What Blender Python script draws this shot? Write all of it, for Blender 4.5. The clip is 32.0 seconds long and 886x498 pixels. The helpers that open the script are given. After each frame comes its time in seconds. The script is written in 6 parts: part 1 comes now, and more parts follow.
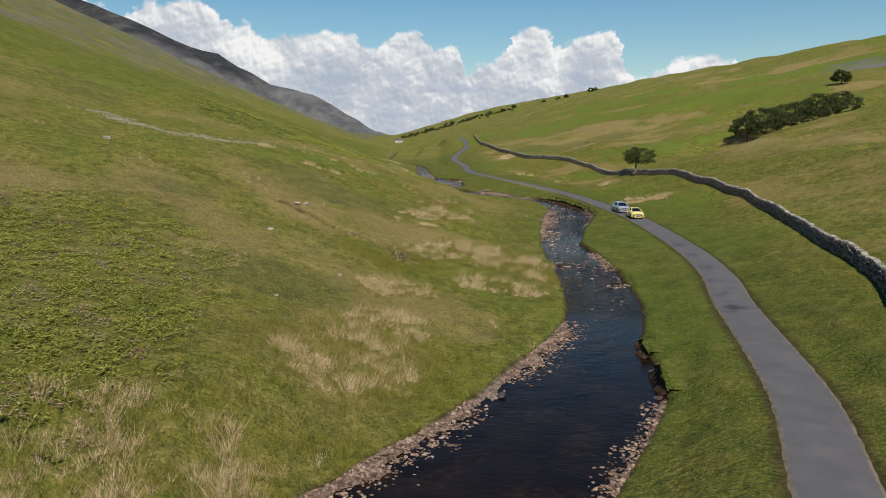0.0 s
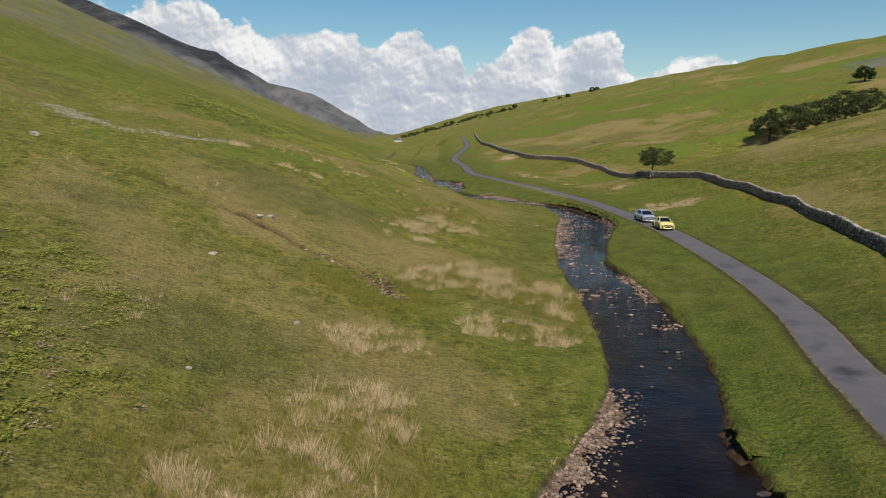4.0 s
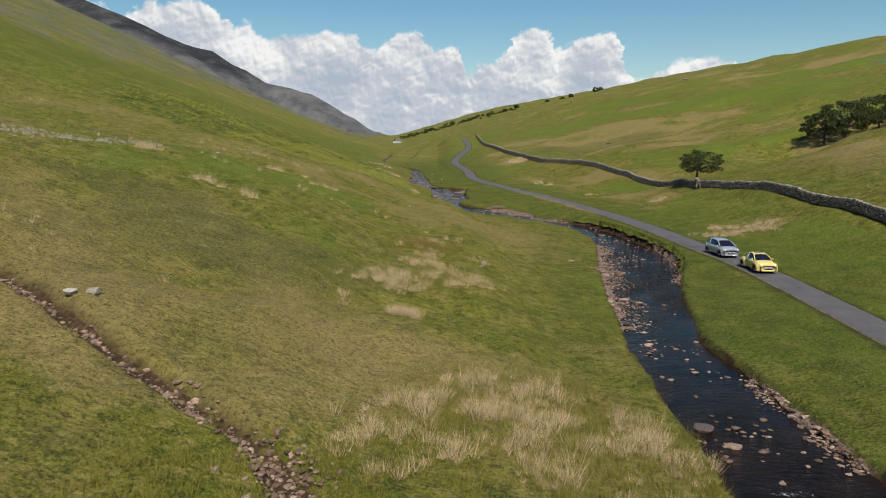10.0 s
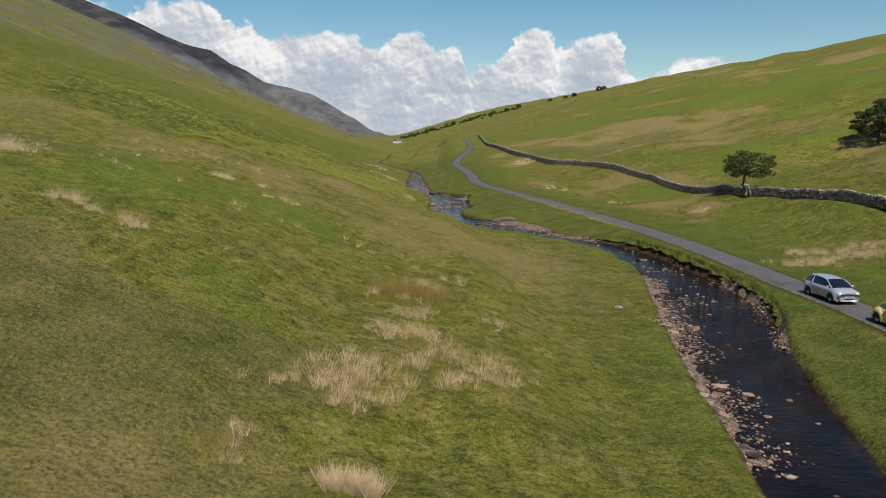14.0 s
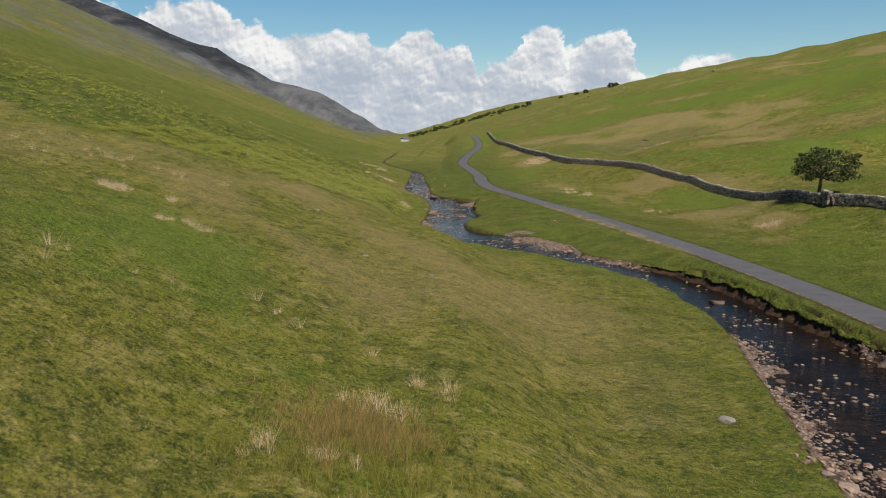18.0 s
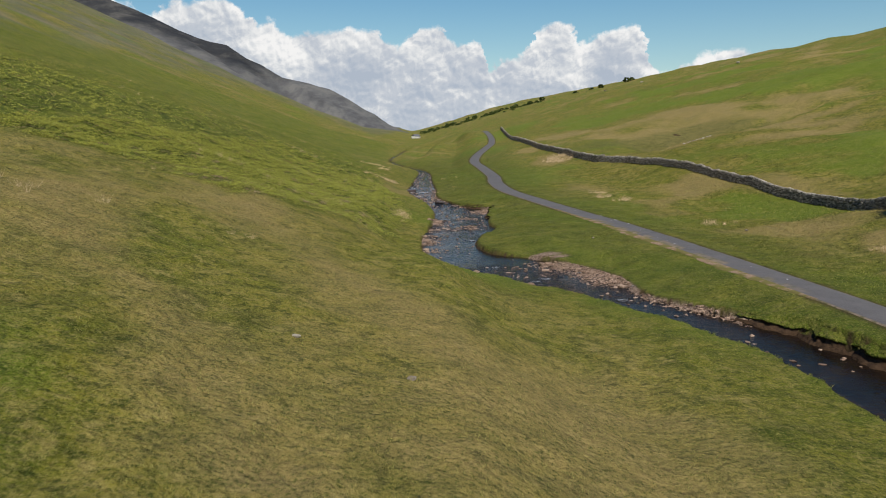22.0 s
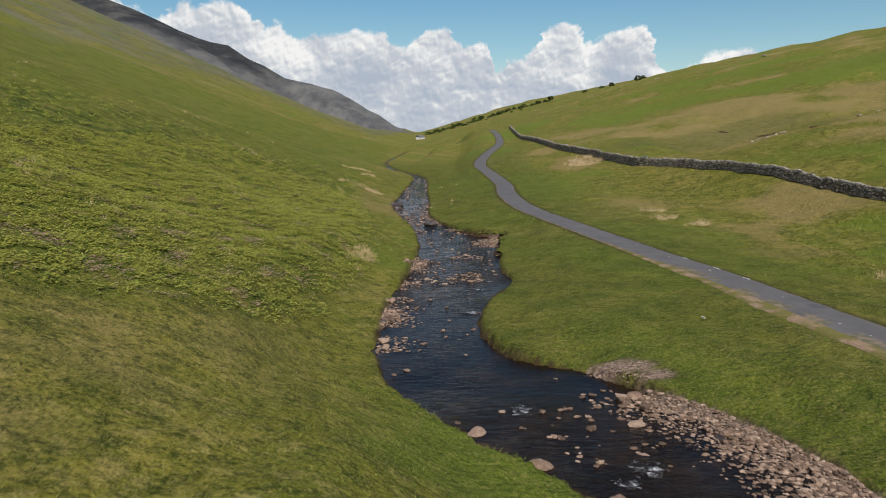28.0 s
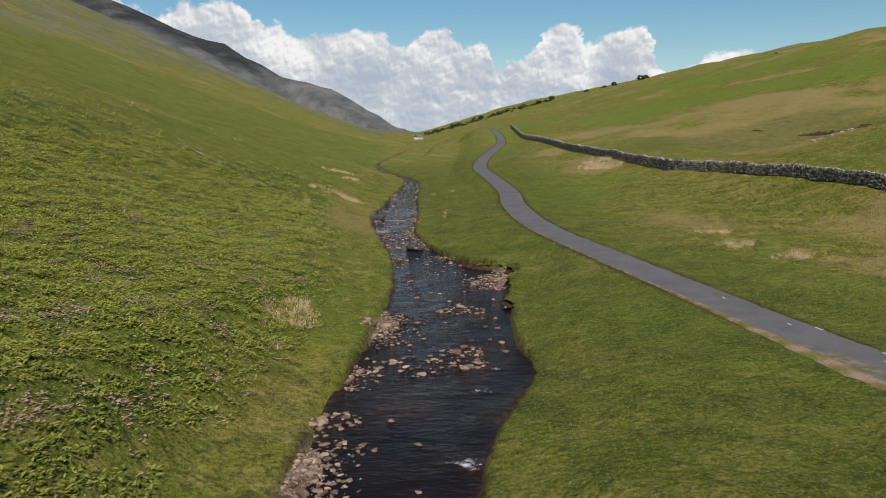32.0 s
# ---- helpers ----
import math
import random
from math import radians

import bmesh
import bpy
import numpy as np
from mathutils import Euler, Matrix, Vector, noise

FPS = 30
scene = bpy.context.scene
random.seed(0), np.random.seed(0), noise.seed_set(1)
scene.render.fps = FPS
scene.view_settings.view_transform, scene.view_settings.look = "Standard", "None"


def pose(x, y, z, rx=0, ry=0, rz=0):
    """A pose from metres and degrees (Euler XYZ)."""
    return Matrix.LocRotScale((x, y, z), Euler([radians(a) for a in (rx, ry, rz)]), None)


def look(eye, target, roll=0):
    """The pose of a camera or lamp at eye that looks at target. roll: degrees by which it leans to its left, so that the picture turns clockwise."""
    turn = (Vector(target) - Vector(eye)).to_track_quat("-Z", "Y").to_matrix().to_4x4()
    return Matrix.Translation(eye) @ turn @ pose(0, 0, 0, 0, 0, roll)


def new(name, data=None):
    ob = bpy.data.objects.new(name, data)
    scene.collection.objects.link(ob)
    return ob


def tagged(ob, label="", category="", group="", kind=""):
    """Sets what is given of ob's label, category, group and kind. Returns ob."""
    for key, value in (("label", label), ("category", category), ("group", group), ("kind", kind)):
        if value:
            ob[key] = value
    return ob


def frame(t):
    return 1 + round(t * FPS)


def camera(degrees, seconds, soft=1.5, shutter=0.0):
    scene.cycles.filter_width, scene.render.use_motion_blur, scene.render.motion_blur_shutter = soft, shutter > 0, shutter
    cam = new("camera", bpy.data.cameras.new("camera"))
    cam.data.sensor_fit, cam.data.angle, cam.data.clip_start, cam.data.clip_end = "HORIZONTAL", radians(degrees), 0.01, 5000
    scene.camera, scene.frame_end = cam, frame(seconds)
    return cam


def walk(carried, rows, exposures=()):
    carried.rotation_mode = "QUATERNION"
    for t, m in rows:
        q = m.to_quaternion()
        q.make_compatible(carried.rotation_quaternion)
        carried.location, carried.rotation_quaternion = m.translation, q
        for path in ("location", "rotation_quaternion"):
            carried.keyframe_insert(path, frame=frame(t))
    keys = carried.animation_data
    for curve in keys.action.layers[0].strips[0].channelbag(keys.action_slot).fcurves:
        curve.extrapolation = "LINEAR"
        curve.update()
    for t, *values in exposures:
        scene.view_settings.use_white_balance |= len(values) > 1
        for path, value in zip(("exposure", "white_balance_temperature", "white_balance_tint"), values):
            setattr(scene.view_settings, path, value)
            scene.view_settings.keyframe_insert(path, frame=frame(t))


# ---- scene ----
EXPOSURES = [(0.0, 0.0), (32.0, 0.0)]
cam = camera(63.99, 32.0, soft=1.0, shutter=0.3)
# seconds, place in metres, turn in degrees
PATH = [
    (0.0, 0.01, 0.01, 11.49, 82.00, 0.00, -0.00),
    (1.0, -0.01, 2.85, 11.47, 81.96, -0.07, -0.05),
    (2.0, -0.02, 6.02, 11.47, 81.96, -0.12, -0.05),
    (3.0, 0.03, 9.64, 11.44, 81.97, -0.16, -0.03),
    (3.5, 0.07, 11.58, 11.48, 81.98, -0.17, -0.02),
    (4.5, 0.17, 15.63, 11.50, 81.98, -0.19, 0.00),
    (5.5, 0.26, 19.94, 11.52, 81.98, -0.19, 0.01),
    (6.0, 0.29, 22.21, 11.54, 81.97, -0.19, 0.01),
    (7.0, 0.36, 26.74, 11.63, 81.98, -0.20, 0.03),
    (8.0, 0.41, 31.36, 11.72, 82.02, -0.22, 0.02),
    (9.0, 0.43, 36.06, 11.77, 82.05, -0.24, 0.01),
    (10.0, 0.46, 40.75, 11.83, 82.06, -0.25, 0.01),
    (11.0, 0.50, 45.52, 11.79, 82.08, -0.27, 0.06),
    (12.0, 0.61, 50.60, 11.67, 82.10, -0.28, 0.09),
    (13.0, 0.71, 55.44, 11.72, 82.09, -0.26, 0.09),
    (14.0, 0.82, 60.32, 11.93, 82.07, -0.22, 0.11),
    (14.5, 0.90, 62.82, 12.05, 82.08, -0.20, 0.14),
    (15.5, 1.43, 68.30, 12.01, 82.08, -0.17, 0.21),
    (16.5, 1.91, 73.64, 11.85, 82.04, -0.13, 0.37),
    (17.0, 1.94, 75.99, 11.84, 82.01, -0.10, 0.51),
    (18.0, 2.00, 80.85, 11.87, 81.94, -0.05, 0.86),
    (19.0, 2.06, 86.07, 11.84, 81.87, 0.02, 1.16),
    (20.0, 2.10, 91.22, 11.75, 81.80, 0.11, 1.41),
    (21.0, 2.23, 95.91, 11.75, 81.74, 0.17, 1.64),
    (22.0, 2.42, 100.81, 11.78, 81.70, 0.20, 1.84),
    (23.0, 2.48, 106.35, 11.76, 81.67, 0.20, 1.98),
    (24.0, 2.52, 111.92, 11.71, 81.64, 0.17, 2.07),
    (25.0, 2.59, 117.37, 11.67, 81.65, 0.14, 2.17),
    (25.5, 2.69, 120.11, 11.63, 81.66, 0.13, 2.22),
    (26.5, 2.84, 125.28, 11.66, 81.70, 0.27, 2.30),
    (27.5, 2.99, 130.56, 11.65, 81.77, 0.43, 2.35),
    (28.0, 3.10, 133.47, 11.56, 81.81, 0.46, 2.38),
    (29.0, 3.24, 138.78, 11.48, 81.87, 0.50, 2.42),
    (30.0, 3.32, 143.71, 11.50, 81.88, 0.46, 2.44),
    (31.0, 3.34, 148.77, 11.48, 81.87, 0.38, 2.41),
    (32.0, 3.23, 153.71, 11.42, 81.84, 0.29, 2.35),
]
walk(cam, [(t, pose(x, y, z, rx, ry, rz)) for t, x, y, z, rx, ry, rz in PATH], EXPOSURES)
# ---- end of path ----

# ---- sky and sun ----
SUN_AZ, SUN_EL = radians(168), radians(53)
world = bpy.data.worlds.new("world")
scene.world = world
world.use_nodes = True
wt = world.node_tree
wt.nodes.clear()


def node(tree, kind, **values):
    """A node with inputs given by name; a socket is linked, anything else is set."""
    n = tree.nodes.new(kind)
    for key, value in values.items():
        if key == "p_operation":
            n.operation = value
        elif key == "p_use_clamp":
            n.use_clamp = value
        elif key == "p_data_type":
            n.data_type = value
        elif key == "p_attribute_name":
            n.attribute_name = value
        if key.startswith("p_"):
            continue
        s = n.inputs[int(key[1:])] if key[0] == "i" and key[1:].isdigit() else n.inputs[key.replace("_", " ")]
        if isinstance(value, bpy.types.NodeSocket):
            tree.links.new(value, s)
        else:
            s.default_value = value
    return n


def maths(tree, op, a, b=0.0, c=0.0, clamp=False):
    return node(tree, "ShaderNodeMath", p_operation=op, p_use_clamp=clamp, i0=a, i1=b, i2=c).outputs[0]


def ramp(tree, fac, stops, mode="LINEAR"):
    n = node(tree, "ShaderNodeValToRGB", Fac=fac)
    e = n.color_ramp.elements
    n.color_ramp.interpolation = mode
    while len(e) < len(stops):
        e.new(0.5)
    for el, (at, col) in zip(e, stops):
        el.position = at
        el.color = (*col, 1) if not isinstance(col, (int, float)) else (col, col, col, 1)
    return n.outputs[0]


def mixed(tree, fac, a, b):
    n = node(tree, "ShaderNodeMix", p_data_type="RGBA")
    for i, v in ((0, fac), (6, a), (7, b)):
        if isinstance(v, bpy.types.NodeSocket):
            tree.links.new(v, n.inputs[i])
        else:
            n.inputs[i].default_value = v if i == 0 else (*v, 1)
    return n.outputs[2]


sky = node(wt, "ShaderNodeTexSky")
sky.sky_type, sky.sun_disc, sky.sun_elevation, sky.sun_rotation = "NISHITA", False, SUN_EL, SUN_AZ
sky.air_density, sky.dust_density, sky.ozone_density, sky.altitude = 1.25, 0.1, 2.2, 250
way = node(wt, "ShaderNodeTexCoord").outputs["Generated"]
xyz = node(wt, "ShaderNodeSeparateXYZ", Vector=way).outputs
azimuth = maths(wt, "ARCTAN2", xyz[0], xyz[1])
elev = maths(wt, "ARCSINE", xyz[2])
# tops of the cumulus bank, in degrees above the level, along the compass
TOPS_WEST = [(-39.6, 10.7), (-34, 11), (-29, 10.7), (-26.3, 10.5), (-24.2, 9.5), (-23.3, 9.5), (-22.5, 10.2), (-21.3, 10.7), (-18.6, 10.7), (-17.4, 10.4), (-16.7, 9.7), (-16.1, 9), (-15, 9.3), (-14.4, 8.9),
             (-13.2, 8.3), (-11.1, 8.6), (-8.9, 8.9), (-7, 8.7), (-6.4, 7.9), (-5.3, 7.5), (-4.4, 8.1), (-3.5, 9.1), (-2.2, 9.2), (-1.5, 8.3), (-0.2, 7.8)]
TOPS_EAST = [(-0.2, 7.8), (0.8, 8.2), (1.4, 7.6), (1.6, 6.1), (2.1, 5.7), (2.8, 6.7), (4.2, 6.9), (4.9, 7.4), (5.3, 8.8), (6.6, 9.4), (8.1, 8.9), (8.8, 7.7), (9.9, 8.1), (11, 8.5), (12.6, 9), (13.4, 8.4),
             (13.9, 7.2), (14.2, 5.9), (14.9, 5.3), (15.9, 5.5), (17.5, 6.3), (19.1, 6.8), (20.4, 6.9), (21.2, 6.6), (21.8, 6.1), (23, 4.7), (25.7, 3), (31.6, 2.4), (42, 8), (50, 6)]
ruffle = node(wt, "ShaderNodeTexNoise", Vector=way, Scale=55.0, Detail=5.0, Roughness=0.6).outputs[0]
az01 = maths(wt, "ADD", maths(wt, "MULTIPLY_ADD", azimuth, 180 / math.pi / 90, 40 / 90), maths(wt, "MULTIPLY_ADD", ruffle, 0.028, -0.014))
west = ramp(wt, az01, [((a + 40) / 90, h / 20) for a, h in TOPS_WEST])
east = ramp(wt, az01, [((a + 40) / 90, h / 20) for a, h in TOPS_EAST])
top_deg = maths(wt, "MULTIPLY", mixed(wt, maths(wt, "GREATER_THAN", az01, 39.8 / 90), west, east), 20.0)
el_deg = maths(wt, "MULTIPLY", elev, 180 / math.pi)
flat = node(wt, "ShaderNodeCombineXYZ", X=maths(wt, "MULTIPLY", azimuth, 57.3), Y=maths(wt, "MULTIPLY", el_deg, 1.15), Z=0.0).outputs[0]


def shifted(vector, by):
    n = node(wt, "ShaderNodeVectorMath", i0=vector, i1=by)
    n.operation = "ADD"
    return n.outputs[0]


def billow(vector):
    """Rounded heads of cumulus, large and small."""
    bent = node(wt, "ShaderNodeTexNoise", Vector=vector, Scale=0.5, Detail=4.0, Roughness=0.55)
    move = node(wt, "ShaderNodeVectorMath", i0=bent.outputs["Color"], i1=(1.5, 1.5, 0.0))
    move.operation = "MULTIPLY"
    v = node(wt, "ShaderNodeTexVoronoi", Vector=shifted(vector, move.outputs[0]), Scale=0.5, Detail=3.0, Roughness=0.52, Lacunarity=2.3)
    v.feature, v.normalize = "SMOOTH_F1", True
    v.inputs["Smoothness"].default_value = 0.35
    return v.outputs["Distance"]


heads, toward = billow(flat), billow(shifted(flat, (0.16, 0.3, 0.0)))
puff = node(wt, "ShaderNodeTexNoise", Vector=flat, Scale=0.9, Detail=7.0, Roughness=0.6).outputs[0]
puff2 = node(wt, "ShaderNodeTexNoise", Vector=shifted(flat, (3.0, 1.0, 0.0)), Scale=0.2, Detail=4.0, Roughness=0.55).outputs[0]
edge = maths(wt, "ADD", maths(wt, "SUBTRACT", top_deg, el_deg), maths(wt, "MULTIPLY_ADD", heads, -1.9, 0.55))
edge = maths(wt, "ADD", edge, maths(wt, "MULTIPLY_ADD", puff, 0.9, -0.45))
cover = ramp(wt, maths(wt, "MULTIPLY_ADD", edge, 0.5, 0.5), [(0.4, 0.0), (0.66, 1.0)], "EASE")
lit = maths(wt, "MULTIPLY_ADD", maths(wt, "SUBTRACT", toward, heads), 1.9, 0.54)
lit = maths(wt, "ADD", lit, maths(wt, "MULTIPLY_ADD", puff2, 1.5, -0.75))
lit = maths(wt, "ADD", lit, maths(wt, "MAXIMUM", maths(wt, "MULTIPLY_ADD", edge, -0.1, 0.16), -0.16))
lit = maths(wt, "ADD", lit, maths(wt, "MULTIPLY_ADD", puff, 0.2, -0.1))
cloud = ramp(wt, lit, [(0.2, (4.3, 4.9, 5.8)), (0.45, (5.5, 5.9, 6.5)), (0.62, (7.2, 7.4, 7.6)), (0.8, (9.1, 9.05, 8.95))])
deep = node(wt, "ShaderNodeHueSaturation", Hue=maths(wt, "MULTIPLY_ADD", elev, 0.035, 0.487), Saturation=maths(wt, "MULTIPLY_ADD", elev, 0.35, 1.26), Value=0.92, Color=sky.outputs[0]).outputs[0]
both = mixed(wt, cover, deep, cloud)
node(wt, "ShaderNodeOutputWorld", Surface=node(wt, "ShaderNodeBackground", Color=both, Strength=0.099).outputs[0])

sun = new("sun", bpy.data.lights.new("sun", "SUN"))
sun.data.energy, sun.data.angle, sun.data.color = 4.85, radians(0.55), (1.0, 0.94, 0.84)
to_sun = Vector((math.sin(SUN_AZ) * math.cos(SUN_EL), math.cos(SUN_AZ) * math.cos(SUN_EL), math.sin(SUN_EL)))
sun.matrix_world = look(to_sun * 900, (0, 0, 0))


# ---- materials ----
def material(name, colour, rough=0.8, metal=0.0, bump=None, spec=0.3, extra=None):
    """A surface: colour(tree) gives a socket or a tuple; bump is (scale, height, detail)."""
    m = bpy.data.materials.new(name)
    m.use_nodes = True
    t = m.node_tree
    b = t.nodes["Principled BSDF"]
    c = colour(t) if callable(colour) else colour
    if isinstance(c, bpy.types.NodeSocket):
        t.links.new(c, b.inputs["Base Color"])
    else:
        b.inputs["Base Color"].default_value = (*c, 1)
    r = rough(t) if callable(rough) else rough
    if isinstance(r, bpy.types.NodeSocket):
        t.links.new(r, b.inputs["Roughness"])
    else:
        b.inputs["Roughness"].default_value = r
    b.inputs["Metallic"].default_value = metal
    b.inputs["Specular IOR Level"].default_value = spec
    if bump:
        scale, height, detail = bump
        n = node(t, "ShaderNodeTexNoise", Vector=node(t, "ShaderNodeTexCoord").outputs["Object"], Scale=scale, Detail=detail, Roughness=0.6)
        t.links.new(node(t, "ShaderNodeBump", Strength=1.0, Distance=height, Height=n.outputs[0]).outputs[0], b.inputs["Normal"])
    if extra:
        extra(t, b)
    return m


def place(t):
    return node(t, "ShaderNodeNewGeometry").outputs["Position"]


def grain(t, scale, detail=4.0, rough=0.55, vector=None, distort=0.0):
    return node(t, "ShaderNodeTexNoise", Vector=vector or place(t), Scale=scale, Detail=detail, Roughness=rough, Distortion=distort).outputs[0]


def mask(t, name):
    return node(t, "ShaderNodeAttribute", p_attribute_name=name).outputs["Fac"]


def turf(t):
    """Colours of the open pasture, in patches of many sizes."""
    long = node(t, "ShaderNodeMapping", Vector=place(t), Scale=(1.0, 0.45, 1.0)).outputs[0]
    broad = ramp(t, grain(t, 0.022, 6.0, 0.6, long, 0.4), [(0.4, (0.105, 0.122, 0.01)), (0.47, (0.155, 0.155, 0.015)), (0.54, (0.17, 0.163, 0.02)), (0.62, (0.205, 0.178, 0.033))])
    wide = ramp(t, grain(t, 0.0085, 4.0, 0.55, long, 0.6), [(0.43, (0.115, 0.142, 0.011)), (0.5, (0.17, 0.162, 0.018)), (0.57, (0.2, 0.178, 0.035))])
    broad = mixed(t, 0.4, broad, wide)
    tone = mask(t, "tone")
    broad = mixed(t, ramp(t, tone, [(0.5, 0.0), (0.85, 0.85)]), broad, (0.285, 0.205, 0.072))
    broad = mixed(t, ramp(t, tone, [(0.18, 0.75), (0.48, 0.0)]), broad, (0.11, 0.165, 0.012))
    # damp dark-green and dry tawny patches a few steps wide
    patch = grain(t, 0.13, 7.0, 0.66, None, 0.5)
    broad = mixed(t, ramp(t, patch, [(0.36, 0.55), (0.48, 0.0)]), broad, (0.07, 0.092, 0.013))
    broad = mixed(t, ramp(t, patch, [(0.53, 0.0), (0.66, 0.55)]), broad, (0.25, 0.195, 0.055))
    mid = ramp(t, grain(t, 0.42, 7.0, 0.7), [(0.36, (0.022, 0.036, 0.005)), (0.46, (0.1, 0.116, 0.011)), (0.54, (0.2, 0.176, 0.023)), (0.64, (0.33, 0.26, 0.075))])
    c = mixed(t, 0.46, broad, mid)
    c = mixed(t, ramp(t, grain(t, 1.7, 8.0, 0.75), [(0.4, 0.9), (0.51, 0.0)]), c, (0.034, 0.047, 0.006))
    c = mixed(t, ramp(t, grain(t, 1.1, 8.0, 0.75), [(0.52, 0.0), (0.65, 0.8)]), c, (0.34, 0.27, 0.085))
    c = mixed(t, ramp(t, tone, [(0.56, 0.0), (0.95, 0.62)]), c, (0.3, 0.215, 0.09))
    return mixed(t, ramp(t, tone, [(0.08, 0.68), (0.42, 0.0)]), c, (0.108, 0.165, 0.013))


def land_colour(t):
    c = turf(t)
    c = mixed(t, maths(t, "MULTIPLY", mask(t, "lush"), 0.74), c, ramp(t, grain(t, 0.5, 7.0, 0.7), [(0.36, (0.02, 0.04, 0.004)), (0.5, (0.053, 0.082, 0.007)), (0.64, (0.115, 0.126, 0.018))]))
    # dark olive puts the shade of turned slopes and hollows into the colour
    c = mixed(t, mask(t, "dull"), c, ramp(t, grain(t, 0.6, 7.0, 0.7), [(0.36, (0.04, 0.05, 0.012)), (0.5, (0.095, 0.096, 0.026)), (0.64, (0.15, 0.135, 0.045))]))
    fern = ramp(t, grain(t, 0.45, 8.0, 0.72), [(0.37, (0.016, 0.03, 0.004)), (0.46, (0.055, 0.082, 0.008)), (0.54, (0.098, 0.126, 0.012)), (0.64, (0.2, 0.155, 0.045))])
    c = mixed(t, mask(t, "bracken"), c, fern)
    sward = ramp(t, grain(t, 0.16, 8.0, 0.66), [(0.38, (0.078, 0.105, 0.01)), (0.5, (0.118, 0.145, 0.012)), (0.64, (0.19, 0.17, 0.032))])
    c = mixed(t, mask(t, "sward"), c, mixed(t, ramp(t, grain(t, 1.0, 7.0, 0.75), [(0.41, 0.85), (0.52, 0.0)]), sward, (0.045, 0.066, 0.008)))
    c = mixed(t, mask(t, "straw"), c, ramp(t, grain(t, 1.6, 5.0, 0.7), [(0.3, (0.15, 0.125, 0.03)), (0.7, (0.3, 0.22, 0.08))]))
    c = mixed(t, ramp(t, grain(t, 9.0, 6.0, 0.75), [(0.48, 0.0), (0.64, 0.55)]), c, (0.31, 0.26, 0.08))
    c = mixed(t, ramp(t, grain(t, 7.0, 6.0, 0.75), [(0.37, 0.8), (0.5, 0.0)]), c, (0.042, 0.06, 0.007))
    down = node(t, "ShaderNodeMapping", Vector=place(t), Scale=(1.0, 0.22, 0.5)).outputs[0]
    grit = grain(t, 0.035, 9.0, 0.72, down)
    # grey scree, with the slight haze of distance mixed into its colour
    scree = ramp(t, grit, [(0.38, (0.078, 0.077, 0.073)), (0.5, (0.118, 0.115, 0.107)), (0.62, (0.16, 0.154, 0.135))])
    # near-black tones: heath on the crest, and painted shade of the ravine
    scree = mixed(t, mask(t, "heath"), scree, ramp(t, grit, [(0.36, (0.022, 0.024, 0.026)), (0.52, (0.042, 0.042, 0.04)), (0.66, (0.1, 0.094, 0.08))]))
    c = mixed(t, mask(t, "fell"), c, scree)
    soil = mixed(t, mask(t, "shingle"), ramp(t, grain(t, 1.3, 6.0, 0.7), [(0.3, (0.02, 0.012, 0.007)), (0.6, (0.06, 0.037, 0.02)), (0.8, (0.17, 0.11, 0.07))]), ramp(t, grain(t, 7.0, 6.0, 0.75), [(0.36, (0.075, 0.05, 0.034)), (0.5, (0.22, 0.155, 0.11)), (0.62, (0.4, 0.3, 0.225))]))
    return mixed(t, mask(t, "earth"), c, soil)


M = {}
M["land"] = material("pasture", land_colour, 0.95, bump=(3.2, 0.35, 10.0), spec=0.1)
blade_mix = lambda dark, light: (lambda t: mixed(t, maths(t, "MULTIPLY_ADD", node(t, "ShaderNodeNewGeometry").outputs["Random Per Island"], 0.75, 0.1), dark, light))


def blade_colour(t):
    c = mixed(t, maths(t, "MULTIPLY", mask(t, "lush"), 0.78), turf(t), (0.05, 0.08, 0.007))
    r = node(t, "ShaderNodeNewGeometry").outputs["Random Per Island"]
    return mixed(t, ramp(t, r, [(0.6, 0.0), (1.0, 0.8)]), mixed(t, ramp(t, r, [(0.0, 0.7), (0.4, 0.0)]), c, (0.05, 0.066, 0.007)), (0.38, 0.36, 0.1))


def soft_blades(t, b):
    """Thin blades let light through, so they are lit much like the turf they stand in."""
    n = node(t, "ShaderNodeVectorMath", i0=node(t, "ShaderNodeNewGeometry").outputs["Normal"], i1=(0.0, 0.0, 1.6))
    n.operation = "ADD"
    u = node(t, "ShaderNodeVectorMath", i0=n.outputs[0])
    u.operation = "NORMALIZE"
    t.links.new(u.outputs[0], b.inputs["Normal"])


def lit_through(t, b):
    """Thin fronds: part of the light that falls on one side leaves by the other."""
    soft_blades(t, b)
    through_leaf = node(t, "ShaderNodeBsdfTranslucent", Color=b.inputs["Base Color"].links[0].from_socket)
    mix = node(t, "ShaderNodeMixShader", i0=0.28, i1=b.outputs[0], i2=through_leaf.outputs[0])
    t.links.new(mix.outputs[0], t.nodes["Material Output"].inputs["Surface"])


M["blade"] = material("grass_blades", blade_colour, 0.8, spec=0.1, extra=soft_blades)
M["straw"] = material("dry_grass", blade_mix((0.26, 0.17, 0.06), (0.76, 0.59, 0.36)), 0.8, spec=0.1, extra=soft_blades)
M["rush"] = material("green_rush", blade_mix((0.07, 0.085, 0.007), (0.24, 0.2, 0.04)), 0.7, spec=0.1, extra=soft_blades)
M["bleached"] = material("bleached_grass", blade_mix((0.2, 0.17, 0.11), (0.56, 0.5, 0.4)), 0.85, spec=0.1, extra=soft_blades)
